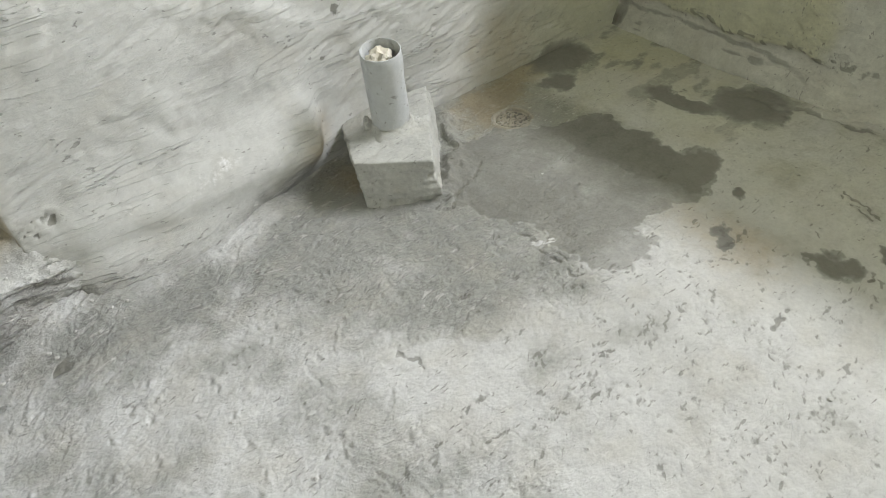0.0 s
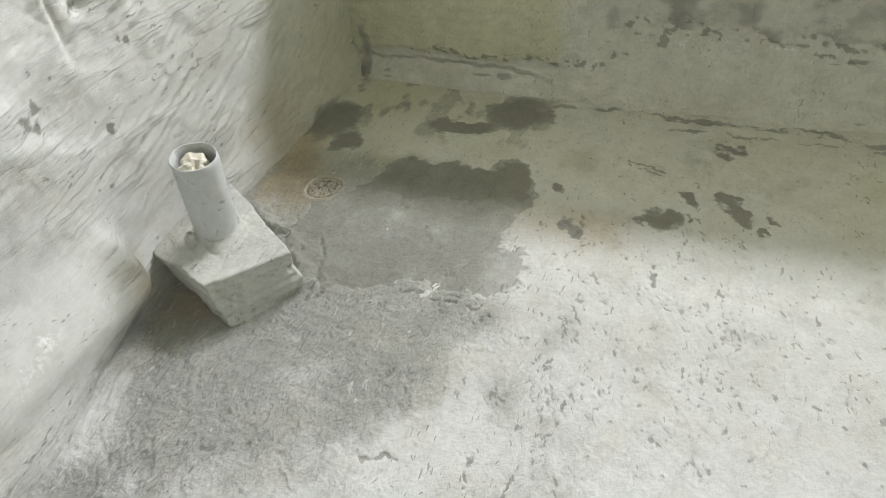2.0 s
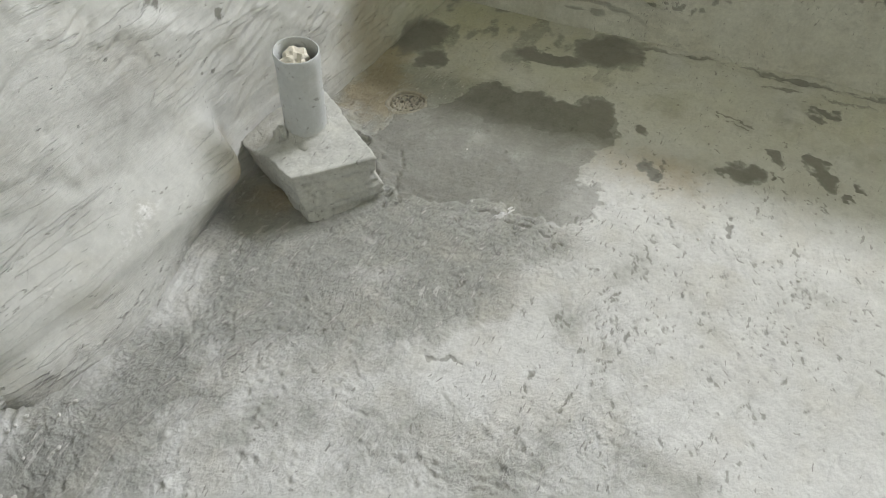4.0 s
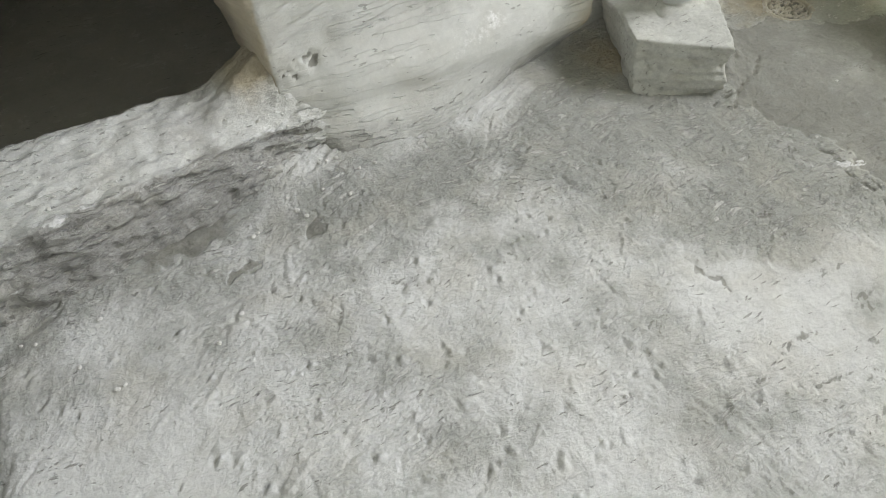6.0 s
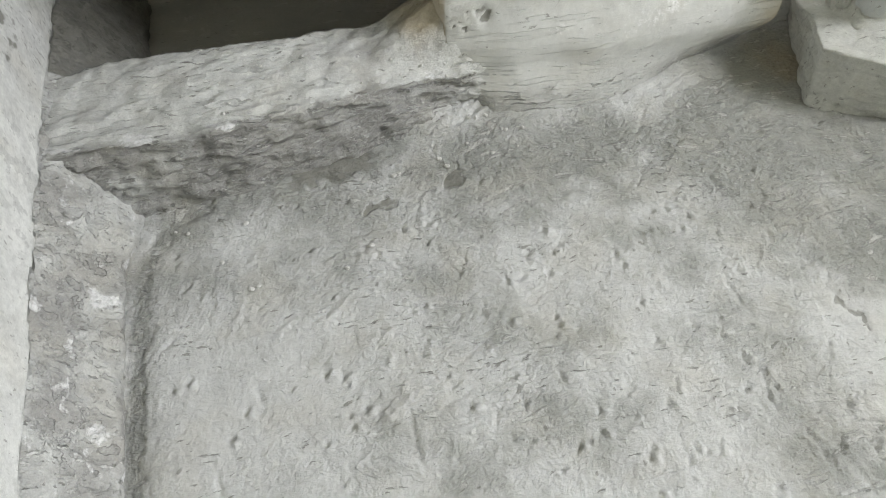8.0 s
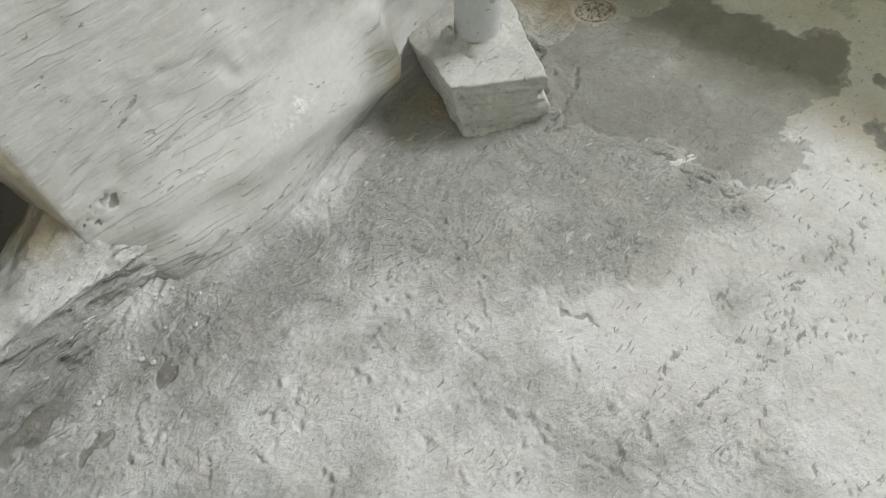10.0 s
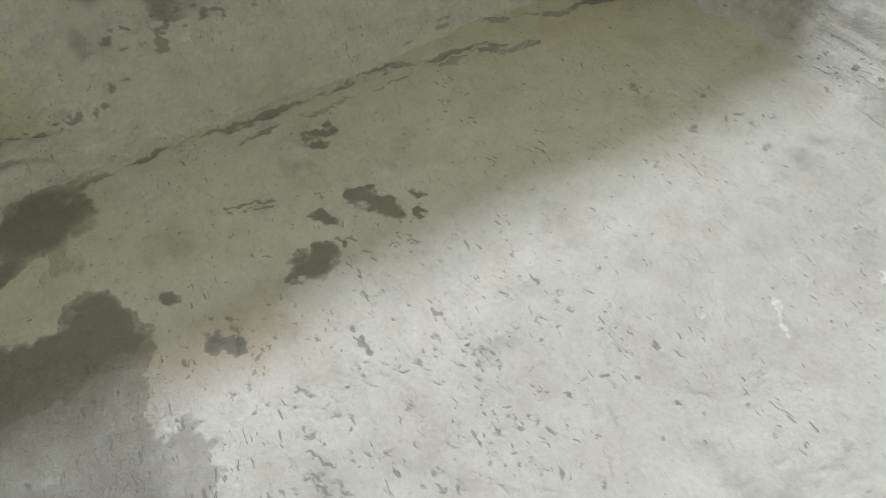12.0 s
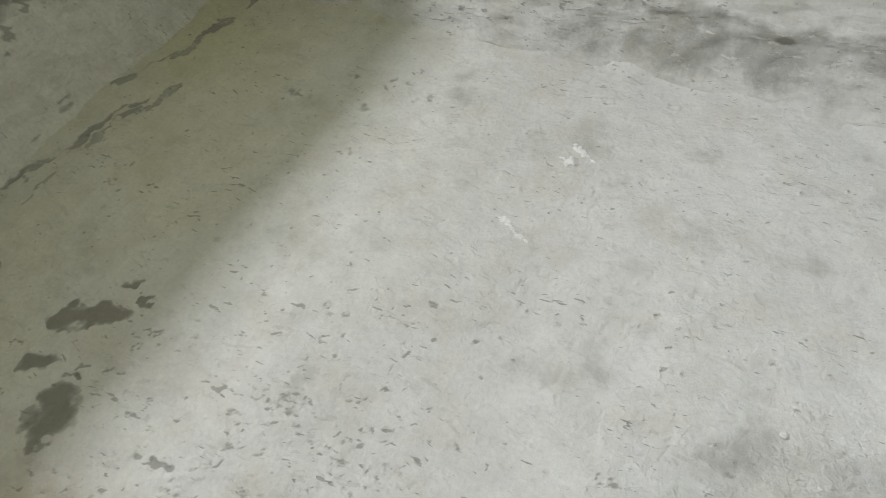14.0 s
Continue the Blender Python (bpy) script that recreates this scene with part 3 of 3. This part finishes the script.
plain_wall("wall_north_lintel", "plain cement plaster lintel above the doorway", -1.0, -0.22, 1.66, 1.755, 2.05, 2.6)
plain_wall("wall_north_pier", "plain cement plaster pier beside the doorway", -1.2, -1.0, 1.6, 1.755, 0.0, 2.6, material=NORTH_MAT)

# west wall: smooth plaster ending in a broken edge above a rough foot of mortar; it runs on past the doorway
WY, WZ = lattice(-1.25, 2.5, -0.05, 0.9, 0.008)
hem = np.interp(WY, [0.7, 0.95, 1.2, 1.5], [0.15, 0.175, 0.195, 0.215]) + 0.012 * fbm(WY * 7, WZ * 0 + 0.4, 3, 5)
foot = step(0.004, -0.004, WZ - hem)
slope = np.clip(1 - WZ / hem, 0, 1)
wx = -0.952 + 0.25 * wall_noise(WY, WZ, 201) + foot * (-0.008 + (0.075 + 0.05 * step(1.28, 1.5, WY)) * slope ** 0.8)
inner = step(1.46, 1.36, WY)
wx = wx + foot * (0.006 * (ridge(WY * 7, WZ * 16, 207, 4) - 0.5) + 0.005 * fbm(WY * 24, WZ * 30, 209, 4)) + foot * 0.02 * bell(WZ, 0.03, 0.025) * inner
depth, tone = scars(WY, WZ, 17, 160, -1.2, 1.7, 0.0, 0.22, 1.3, 0.035)
depth, tone = depth * foot, tone * foot
curls = np.clip(2.2 * fbm(WY * 15, WZ * 22, 213, 4) - 0.35, 0, 1) * foot * step(1.65, 1.4, WY)
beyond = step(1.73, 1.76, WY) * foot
chipped = np.clip(bell(WY, 1.66, 0.05) * step(0.3, 0.36, WZ) * (0.3 + 2.2 * fbm(WY * 22, WZ * 26, 217, 3)), 0, 1)
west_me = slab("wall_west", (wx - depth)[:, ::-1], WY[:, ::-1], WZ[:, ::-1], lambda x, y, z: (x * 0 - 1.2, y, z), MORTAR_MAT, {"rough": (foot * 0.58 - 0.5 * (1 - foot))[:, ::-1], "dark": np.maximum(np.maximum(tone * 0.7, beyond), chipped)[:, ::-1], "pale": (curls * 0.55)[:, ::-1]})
tagged(new("wall_west", west_me), "pale plaster wall above a rough grey mortar foot", "wall", kind="structure")
plain_wall("wall_west_upper", "plain cement plaster wall above", -1.2, -0.96, -1.25, 2.5, 0.9, 2.6)

# south wall: ragged mortar foot
SX, SZ = lattice(-1.0, 2.3, -0.05, 0.9, 0.009)
brow = 0.17 + 0.04 * fbm(SX * 2.6, SZ * 0 + 0.7, 13, 4)
foot = step(0.012, -0.012, SZ - brow)
sy = -1.095 + 0.11 * np.clip(1 - SZ / 0.2, 0, 1) ** 2.0 + foot * 0.009 * (ridge(SX * 4 + SZ * 6, SZ * 20 - SX * 1.5, 303, 4) - 0.6) + 0.6 * wall_noise(SX, SZ, 301)
depth, tone = scars(SX, SZ, 27, 330, -0.9, 2.1, 0.0, 0.24, 0.12, 0.05)
south_me = slab("wall_south", SX[:, ::-1], sy[:, ::-1] - depth[:, ::-1], SZ[:, ::-1], lambda x, y, z: (x, y * 0 - 1.25, z), SOUTH_MAT, {"rough": (foot * 0.34 - 0.3 * (1 - foot) - 0.35 * step(0.05, 0.01, SZ) + 0.25 * bell(SX, 0.75, 0.3) * foot)[:, ::-1], "dark": np.maximum(tone * 0.75, bell(SX, 0.4, 0.03) * bell(SZ, 0.125, 0.01))[:, ::-1], "brown_shade_stain": (0.35 * bell(SX, 0.7, 0.25) * foot)[:, ::-1]})
tagged(new("wall_south", south_me), "plaster wall with a ragged grey mortar foot", "wall", kind="structure")
plain_wall("wall_south_upper", "plain cement plaster wall above", -1.0, 2.3, -1.25, -1.1, 0.9, 2.6)

# east wall: sloped mortar fillet, pale green plaster, and the window high up in it
EY, EZ = lattice(-1.25, 1.72, -0.05, 0.75, 0.008)
edge = EZ + 0.03 * fbm(EY * 6, EZ * 3, 23, 3)
north_end = step(0.6, 0.85, EY)
ex = 2.05 - 0.005 * (1 - north_end) + (1 - north_end) * 0.145 * np.clip(EZ / 0.215, 0, 1) ** 0.62 + north_end * 0.06 * step(0.0, 0.1, EZ) - 0.6 * wall_noise(EY, EZ, 401)
panel = step(0.115, 0.135, edge) * step(0.78, 0.86, EY + 0.03 * fbm(EY * 8, EZ * 8, 29, 3))
upper = step(0.215, 0.235, edge + 0.02 * fbm(EY * 16, EZ * 16, 30, 3)) * step(0.78, 0.66, EY)
ex = ex - 0.012 * panel + 0.01 * upper
depth, tone = scars(EY, EZ, 37, 160, -1.2, 1.7, 0.0, 0.5, 0.1)
fringe = np.clip(bell(edge, 0.135, 0.02) * step(0.45, 0.8, EY) * step(1.6, 1.2, EY) * (0.3 + 1.9 * fbm(EY * 30, EZ * 50, 31, 4)), 0, 1)
upper_fringe = np.clip(bell(edge + 0.05 * fbm(EY * 11, EZ * 8, 34, 3), 0.225, 0.04) * step(0.75, 0.6, EY) * (0.0 + 1.8 * fbm(EY * 24, EZ * 40, 33, 5)), 0, 0.8)
# the shadow line under the panel, painted through the wet tone
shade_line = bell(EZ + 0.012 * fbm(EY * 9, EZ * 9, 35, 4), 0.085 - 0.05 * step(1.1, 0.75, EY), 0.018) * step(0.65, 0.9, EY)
corner_damp = bell(EY, 1.62, 0.06) * step(0.4, 0.2, EZ)
streaks = np.clip(0.9 * fbm(EY * 5, EZ * 26, 36, 4) - 0.1, 0, 0.6) * step(0.24, 0.18, EZ)
east_wet_shade = np.clip(np.maximum(np.maximum(0.6 * shade_line, 0.5 * corner_damp * (1 + 0.8 * fbm(EY * 12, EZ * 9, 40, 3))), np.maximum(0.5 * upper, streaks)) + 0.15 * fbm(EY * 8, EZ * 8, 38, 3) * upper, 0, 1)
patches = np.clip(bell(EY, 0.42, 0.05) * bell(EZ, 0.195, 0.02) + bell(EY, 0.1, 0.09) * bell(EZ, 0.2, 0.02), 0, 1)
east_me = slab("wall_east", ex + depth, EY, EZ, lambda x, y, z: (x * 0 + 2.3, y, z), EAST_MAT, {"dark": np.maximum(np.maximum(fringe, upper_fringe), tone * 0.8), "wet": east_wet_shade, "green": np.maximum(panel * 0.65, 0.15), "rough": (1 - panel) * 0.1 - 0.2, "pale": 0.5 * patches})
tagged(new("wall_east", east_me), "pale green plaster wall with dark peeling lower edge", "wall", kind="structure")
W0, W1, WLOW, WHIGH = -0.95, 1.4, 1.3, 2.25
plain_wall("wall_east_below", "plain cement plaster wall below the window", 2.14, 2.3, -1.25, 1.72, 0.75, WLOW)
plain_wall("wall_east_above", "plain cement plaster wall above the window", 2.14, 2.3, -1.25, 1.72, WHIGH, 2.6)
plain_wall("wall_east_pier", "plain cement plaster pier beside the window", 2.14, 2.3, -1.25, W0, WLOW, WHIGH)
plain_wall("wall_east_pier", "plain cement plaster pier beside the window", 2.14, 2.3, W1, 1.72, WLOW, WHIGH)
tagged(new("ceiling", block_mesh("ceiling", -1.2, 2.3, -1.25, 1.755, 2.6, 2.72, PLAIN_MAT)), "plain cement plaster ceiling", "ceiling", kind="structure")

# ---- doorway sill and the dim room behind it ----
U, V = np.meshgrid(np.linspace(-1.0, 0.12, 160), np.linspace(0, 1, 70), indexing="ij")
front = np.interp(U, [-1.0, -0.64, -0.41, -0.25, -0.13, 0.0, 0.12], [1.50, 1.49, 1.53, 1.565, 1.592, 1.592, 1.61])
lip = np.interp(U, [-1.0, -0.64, -0.41, -0.13, 0.0, 0.12], [0.20, 0.18, 0.16, 0.115, 0.085, 0.04])
foot_y = np.interp(U, [-1.0, -0.82, -0.575, -0.31, -0.11, 0.12], [1.46, 1.467, 1.477, 1.525, 1.565, 1.575])
rise = step(0.0, 0.45, V)
ragged = 0.02 * fbm(U * 9, V * 3, 505, 4)
sy = foot_y * (1 - rise) + front * rise + (1.735 - front) * np.clip((V - 0.45) / 0.55, 0, 1)
sz = -0.03 + (lip + 0.03) * np.clip(V / 0.45, 0, 1) ** 0.8 + (np.interp(U, [-0.6, -0.3, -0.16, -0.08, 0.0, 0.12], [0.2, 0.185, 0.17, 0.19, 0.18, 0.08]) - lip) * np.clip((V - 0.45) / np.interp(U, [-0.3, -0.12], [0.4, 0.16]), 0, 1)
face = step(0.5, 0.4, V + ragged)
sy = sy - face * (0.008 * (ridge(U * 6 + V * 2, V * 12 - U * 3, 511, 4) - 0.5) + 0.010 * fbm(U * 16, V * 9, 513, 4)) + 0.02 * fbm(U * 4, V * 0 + 0.3, 515, 3) * step(0.8, 1.0, V)
# the reveal's plaster runs out over the end of the sill in a sloped heel
heel = step(-0.28, -0.115, U) * step(0.5, 0.78, V)
sz = sz + 0.075 * heel ** 1.3
crumbly = bell(U, -0.05, 0.08) * step(0.2, 0.4, V)
sy = sy + crumbly * (0.008 * fbm(U * 30, V * 46, 541, 4) - 0.004)
sz = sz + crumbly * 0.008 * fbm(U * 34, V * 60, 545, 4)
sz = sz + 0.007 * fbm(U * 8, V * 6, 521, 4) + 0.004 * fbm(U * 30, V * 18, 525, 3)
# the heel's brown is the jamb's shade put into the colour
sill_me = slab("door_sill", U, sy, sz, lambda x, y, z: (x, np.maximum(y, 1.70), z * 0 - 0.08), MORTAR_MAT, {"rough": np.clip(face * 0.95 * step(0.02, -0.12, U) + 0.1, 0, 1), "dark": np.clip(face * step(0.0, -0.1, U) * (0.5 * fbm(U * 14, V * 20, 531, 3) - 0.05), 0, 1), "pale": np.clip(bell(V, 0.46, 0.05) * (0.2 + 1.2 * fbm(U * 12, V * 16, 533, 3)), 0, 0.6), "brown_shade_stain": 1.3 * heel * step(-0.08, -0.12, U)})
tagged(new("door_sill", sill_me), "pale cement doorway sill with a rough dark grey face", "sill", kind="structure")
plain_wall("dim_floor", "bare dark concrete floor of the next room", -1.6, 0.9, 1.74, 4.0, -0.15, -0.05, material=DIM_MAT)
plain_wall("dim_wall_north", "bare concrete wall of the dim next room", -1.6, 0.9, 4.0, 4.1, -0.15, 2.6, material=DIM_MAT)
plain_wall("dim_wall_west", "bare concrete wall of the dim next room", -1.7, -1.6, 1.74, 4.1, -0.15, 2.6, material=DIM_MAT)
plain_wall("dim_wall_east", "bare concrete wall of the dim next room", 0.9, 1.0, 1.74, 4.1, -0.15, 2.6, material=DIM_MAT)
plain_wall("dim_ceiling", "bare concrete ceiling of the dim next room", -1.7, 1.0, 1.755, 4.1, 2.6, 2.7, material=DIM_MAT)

# ---- the drain pipe in its mortar block ----
stub = tagged(new("drain_stub"), "grey plastic drain pipe standing in a rough cement block", "drain pipe")
stub.location = (0.88, 1.42, 0.0)


# holes left between the layers: along and up the front, then along and up the side by the wall
FRONT_PITS = ((0.07, 0.82, 0.028), (0.1, 0.7, 0.02), (0.14, 0.6, 0.03), (0.3, 0.25, 0.05), (0.93, 0.7, 0.04))
SIDE_PITS = ((0.12, 0.8, 0.03), (0.28, 0.86, 0.035), (0.2, 0.55, 0.03), (0.45, 0.8, 0.03))


def lumpy_block():
    bm = bmesh.new()
    bmesh.ops.create_cube(bm, size=1.0)
    bmesh.ops.subdivide_edges(bm, edges=bm.edges[:], cuts=44, use_grid_fill=True)
    low = [Vector(p) for p in ((0.722, 1.36, 0), (0.905, 1.232, 0), (1.17, 1.62, 0), (0.87, 1.69, 0))]
    top = [Vector(p) for p in ((0.714, 1.395, 0), (0.878, 1.238, 0), (1.12, 1.6, 0), (0.83, 1.68, 0))]
    heart, tones = Vector((0.9, 1.45, 0.07)), []
    for v in bm.verts:
        q = Vector((abs(v.co.x) * 2, abs(v.co.y) * 2, abs(v.co.z) * 2))
        round_off = 1 - 0.1 * max(0, (q.x ** 8 + q.y ** 8 + q.z ** 8) ** 0.125 - 1)
        s, t, h = (c * round_off + 0.5 for c in v.co)

        def across(c):
            return (c[0] * (1 - s) + c[1] * s) * (1 - t) + (c[3] * (1 - s) + c[2] * s) * t

        pos = across(low) * (1 - h) + across(top) * h
        pos.z = -0.03 + h * (0.175 + 0.008 * s - 0.01 * t - 0.045 * (1 - s) ** 2 * step(0.3, 0.9, t))
        # layers of slumped mortar on the sides, lumps everywhere
        layer = noise.noise(Vector((pos.x * 7, pos.y * 7, pos.z * 55)))
        n = noise.fractal(pos * 7, 0.9, 2.0, 3) * 0.007 + noise.fractal(pos * 21, 0.9, 2.0, 3) * 0.005 + noise.fractal(pos * 50, 0.9, 2.0, 3) * 0.0035 + layer * 0.010 * (0.1 < h < 0.97)
        out = (pos - heart).normalized()
        pos += out * n
        # the foot is hollowed under the front, and the free upper corner is broken off in flakes
        pos -= out * 0.012 * math.exp(-((h - 0.22) / 0.08) ** 2) * step(0.25, 0.4, s)
        chip = math.exp(-((s - 1.0) / 0.10) ** 2 - (t / 0.06) ** 2 - ((h - 0.7) / 0.17) ** 2)
        pos -= out * 0.02 * chip * (0.6 + 0.8 * abs(noise.noise(pos * 60)))
        hole = 0.0
        for flat, along, pits in ((t, s, FRONT_PITS), (s, t, SIDE_PITS)):
            if flat < 0.06:
                hole = max(hole, max(math.exp(-((along - a) / size) ** 2 - ((h - b) / (size * 1.2)) ** 2) for a, b, size in pits))
        pos -= out * 0.009 * hole
        # the shade inside each hole is coloured in as well
        tones.append(0.5 * hole)
        v.co = pos - stub.location
    me = from_bm("block", bm, BLOCK_MAT)
    layer = me.attributes.new("dark", "FLOAT", "POINT")
    layer.data.foreach_set("value", np.array(tones, np.float32))
    return me


block = part("block", lumpy_block(), stub, "rough rounded cement block")

PIPE_FOOT, PIPE_TOP = Vector((0.91, 1.49, 0.10)), Vector((0.888, 1.45, 0.402))


def tube(name, radius, inner, low, high, material, wobble=0.0, rows=24, around=56):
    axis = (PIPE_TOP - PIPE_FOOT).normalized()
    side = axis.orthogonal().normalized()
    up = axis.cross(side)
    bm = bmesh.new()
    rings = []
    profile = [(radius, low + (high - low) * k / rows) for k in range(rows + 1)] + [(radius - 0.0015, high + 0.0015), (inner + 0.001, high + 0.0015), (inner, high)]
    profile += [(inner, high - (high - low) * k / 8) for k in range(1, 9)]
    for r, h in profile:
        ring = []
        for k in range(around):
            ang = 2 * math.pi * k / around
            p = PIPE_FOOT + axis * h + (side * math.cos(ang) + up * math.sin(ang)) * r
            if wobble:
                n = noise.fractal(p * 25, 0.9, 2.0, 4)
                p = p + (side * math.cos(ang) + up * math.sin(ang)) * wobble * n
            ring.append(bm.verts.new(p - stub.location))
        rings.append(ring)
    for ra, rb in zip(rings, rings[1:]):
        for k in range(around):
            bm.faces.new((ra[k], ra[(k + 1) % around], rb[(k + 1) % around], rb[k]))
    return from_bm(name, bm, material)


HIGH = (PIPE_TOP - PIPE_FOOT).length
pipe = part("pipe", tube("pipe", 0.0565, 0.053, 0.0, HIGH, PIPE_MAT, 0.0028), stub, "pale grey plastic pipe smeared with cement")


def collar_mesh():
    bm = bmesh.new()
    around, rows = 64, 14
    rings = []
    for j in range(rows + 1):
        t = j / rows
        ring = []
        for k in range(around):
            ang = 2 * math.pi * k / around
            n = noise.fractal(Vector((math.cos(ang) * 1.6, math.sin(ang) * 1.6, t * 2)), 0.9, 2.0, 4)
            r = 0.0575 + (0.04 + 0.026 * n) * (1 - t) ** 2.2
            h = 0.138 + (0.038 + 0.018 * n) * t - 0.02 * (1 - t) ** 4
            ring.append(bm.verts.new(Vector((0.907, 1.483, 0)) + Vector((math.cos(ang) * r, math.sin(ang) * r, h)) - stub.location))
        rings.append(ring)
    for ra, rb in zip(rings, rings[1:]):
        for k in range(around):
            bm.faces.new((ra[k], ra[(k + 1) % around], rb[(k + 1) % around], rb[k]))
    return from_bm("collar", bm, BLOCK_MAT)


part("collar", collar_mesh(), stub, "smeared cement collar round the pipe")


def crumpled(name, cx, cy, cz, rx, ry, rz, seed, material, folds=0.5, fineness=4):
    bm = bmesh.new()
    bmesh.ops.create_icosphere(bm, subdivisions=fineness + 1, radius=1.0)
    off = Vector((seed * 3.1, seed * 1.7, 0))
    for v in bm.verts:
        d = v.co.normalized()
        n = abs(noise.noise(d * 1.6 + off)) * 1.2 + abs(noise.noise(d * 3.7 + off)) * 0.6 + abs(noise.noise(d * 9 + off)) * 0.2
        r = 1.0 - folds * n
        v.co = Vector((cx + d.x * r * rx, cy + d.y * r * ry, cz + d.z * r * rz))
    return from_bm(name, bm, material, fineness > 2)


plug = crumpled("paper_plug", 0.886, 1.456, 0.368, 0.047, 0.043, 0.048, 4, RAG_MAT, 0.5, 2)
tagged(new("paper_plug", plug), "crumpled off-white paper stuffed into the pipe mouth", "paper")

fin = crumpled("mortar_fin", -0.036, 0.098, 0.155, 0.012, 0.02, 0.036, 13, BLOCK_MAT, 0.3)
part("mortar_fin", fin, stub, "sliver of mortar standing against the pipe")
smear = crumpled("mortar_smear", 0.075, 0.03, 0.135, 0.05, 0.035, 0.022, 14, BLOCK_MAT, 0.35)
part("mortar_smear", smear, stub, "smeared lump of mortar beside the pipe")

# ---- floor drain ----
drain = tagged(new("floor_drain"), "round floor drain stopped with crumpled sheet and mortar", "drain")
drain.location = (1.335, 1.425, float(relief[np.searchsorted(FX[:, 0], 1.335), np.searchsorted(FY[0], 1.425)]) + 0.03)


def drain_ring():
    bm = bmesh.new()
    rings = []
    for r, h in ((0.078, -0.012), (0.071, -0.001), (0.065, 0.002), (0.061, 0.002), (0.058, -0.004), (0.057, -0.022)):
        ring = []
        for k in range(48):
            ang = 2 * math.pi * k / 48
            n = noise.fractal(Vector((math.cos(ang) * 2, math.sin(ang) * 2, r * 20)), 0.9, 2, 3)
            ring.append(bm.verts.new((math.cos(ang) * (r + 0.004 * n), math.sin(ang) * (r + 0.004 * n), h + 0.003 * n)))
        rings.append(ring)
    for ra, rb in zip(rings, rings[1:]):
        for k in range(48):
            bm.faces.new((ra[k], ra[(k + 1) % 48], rb[(k + 1) % 48], rb[k]))
    return from_bm("ring", bm, TRAP_MAT)


part("ring", drain_ring(), drain)


def stopper_mesh():
    """A sheet pressed into the mouth of the drain, crumpled in folds that run round it."""
    around, rows = 72, 22
    ang, r = np.meshgrid(np.linspace(0, 2 * np.pi, around, endpoint=False), np.linspace(0.001, 0.058, rows), indexing="ij")
    x, y = r * np.cos(ang), r * np.sin(ang)
    bent_x, bent_y = x + 0.006 * fbm(x * 60, y * 60, 71, 2), y + 0.006 * fbm(x * 60, y * 60, 73, 2)
    fold = ridge(bent_x * 45, bent_y * 75, 75, 3)
    z = -0.010 + 0.011 * fold - 0.006 * step(0.046, 0.058, r)
    verts = np.stack([x, y, z], -1).reshape(-1, 3)
    i, j = np.meshgrid(np.arange(around), np.arange(rows - 1), indexing="ij")
    n = (i + 1) % around
    quads = np.stack([i * rows + j, i * rows + j + 1, n * rows + j + 1, n * rows + j], -1).reshape(-1, 4)
    # dark paints shade into the hollows between the folds
    return finish("stopper", verts, quads.ravel(), np.arange(len(quads)) * 4, TRAP_MAT, True, {"dark": np.clip(1.1 - 1.3 * fold, 0, 1)})


part("stopper", stopper_mesh(), drain, "crumpled dirty sheet")

# ---- crumbs of mortar ----
crumb_meshes = [crumpled("mortar_crumb", 0, 0, 0, 1, 0.8, 0.6, 30 + k, CRUMB_MAT, 0.35, 2) for k in range(3)]
crumb_rng = random.Random(3)
for k in range(34):
    if k < 14:
        x, y = crumb_rng.uniform(-0.25, 0.05), crumb_rng.uniform(1.42, 1.55)
    elif k < 24:
        x, y = crumb_rng.uniform(-0.8, -0.2), crumb_rng.uniform(1.2, 1.44)
    else:
        x, y = crumb_rng.uniform(-0.3, 1.9), crumb_rng.uniform(-0.7, 1.2)
    size = crumb_rng.uniform(0.003, 0.008)
    i, j = np.searchsorted(FX[:, 0], x), np.searchsorted(FY[0], y)
    ob = new("mortar_crumb", crumb_meshes[k % 3])
    ob.location, ob.scale = (x, y, float(relief[i, j]) + size * 0.3), (size, size, size)
    ob.rotation_euler = (0, 0, crumb_rng.uniform(0, 6))
    tagged(ob, "small grey crumb of dried mortar on the floor", "mortar crumb", "mortar crumbs")
# looser crumbs broken from the foot of the jamb, lying on the sill
for k in range(30):
    i = crumb_rng.randrange(118, 150) if k < 9 else crumb_rng.randrange(20, 112)
    j = crumb_rng.randrange(22, 40) if k < 9 else crumb_rng.randrange(34, 62)
    size = crumb_rng.uniform(0.003, 0.007) if k < 9 else crumb_rng.uniform(0.003, 0.006)
    ob = new("mortar_crumb", crumb_meshes[k % 3])
    ob.location, ob.scale = (float(U[i, j]), float(sy[i, j]) - size * 0.2, float(sz[i, j]) + size * 0.25), (size, size, size)
    ob.rotation_euler = (crumb_rng.uniform(-0.5, 0.5), crumb_rng.uniform(-0.5, 0.5), crumb_rng.uniform(0, 6))
    tagged(ob, "small pale crumb of dried mortar on the sill", "mortar crumb", "mortar crumbs")
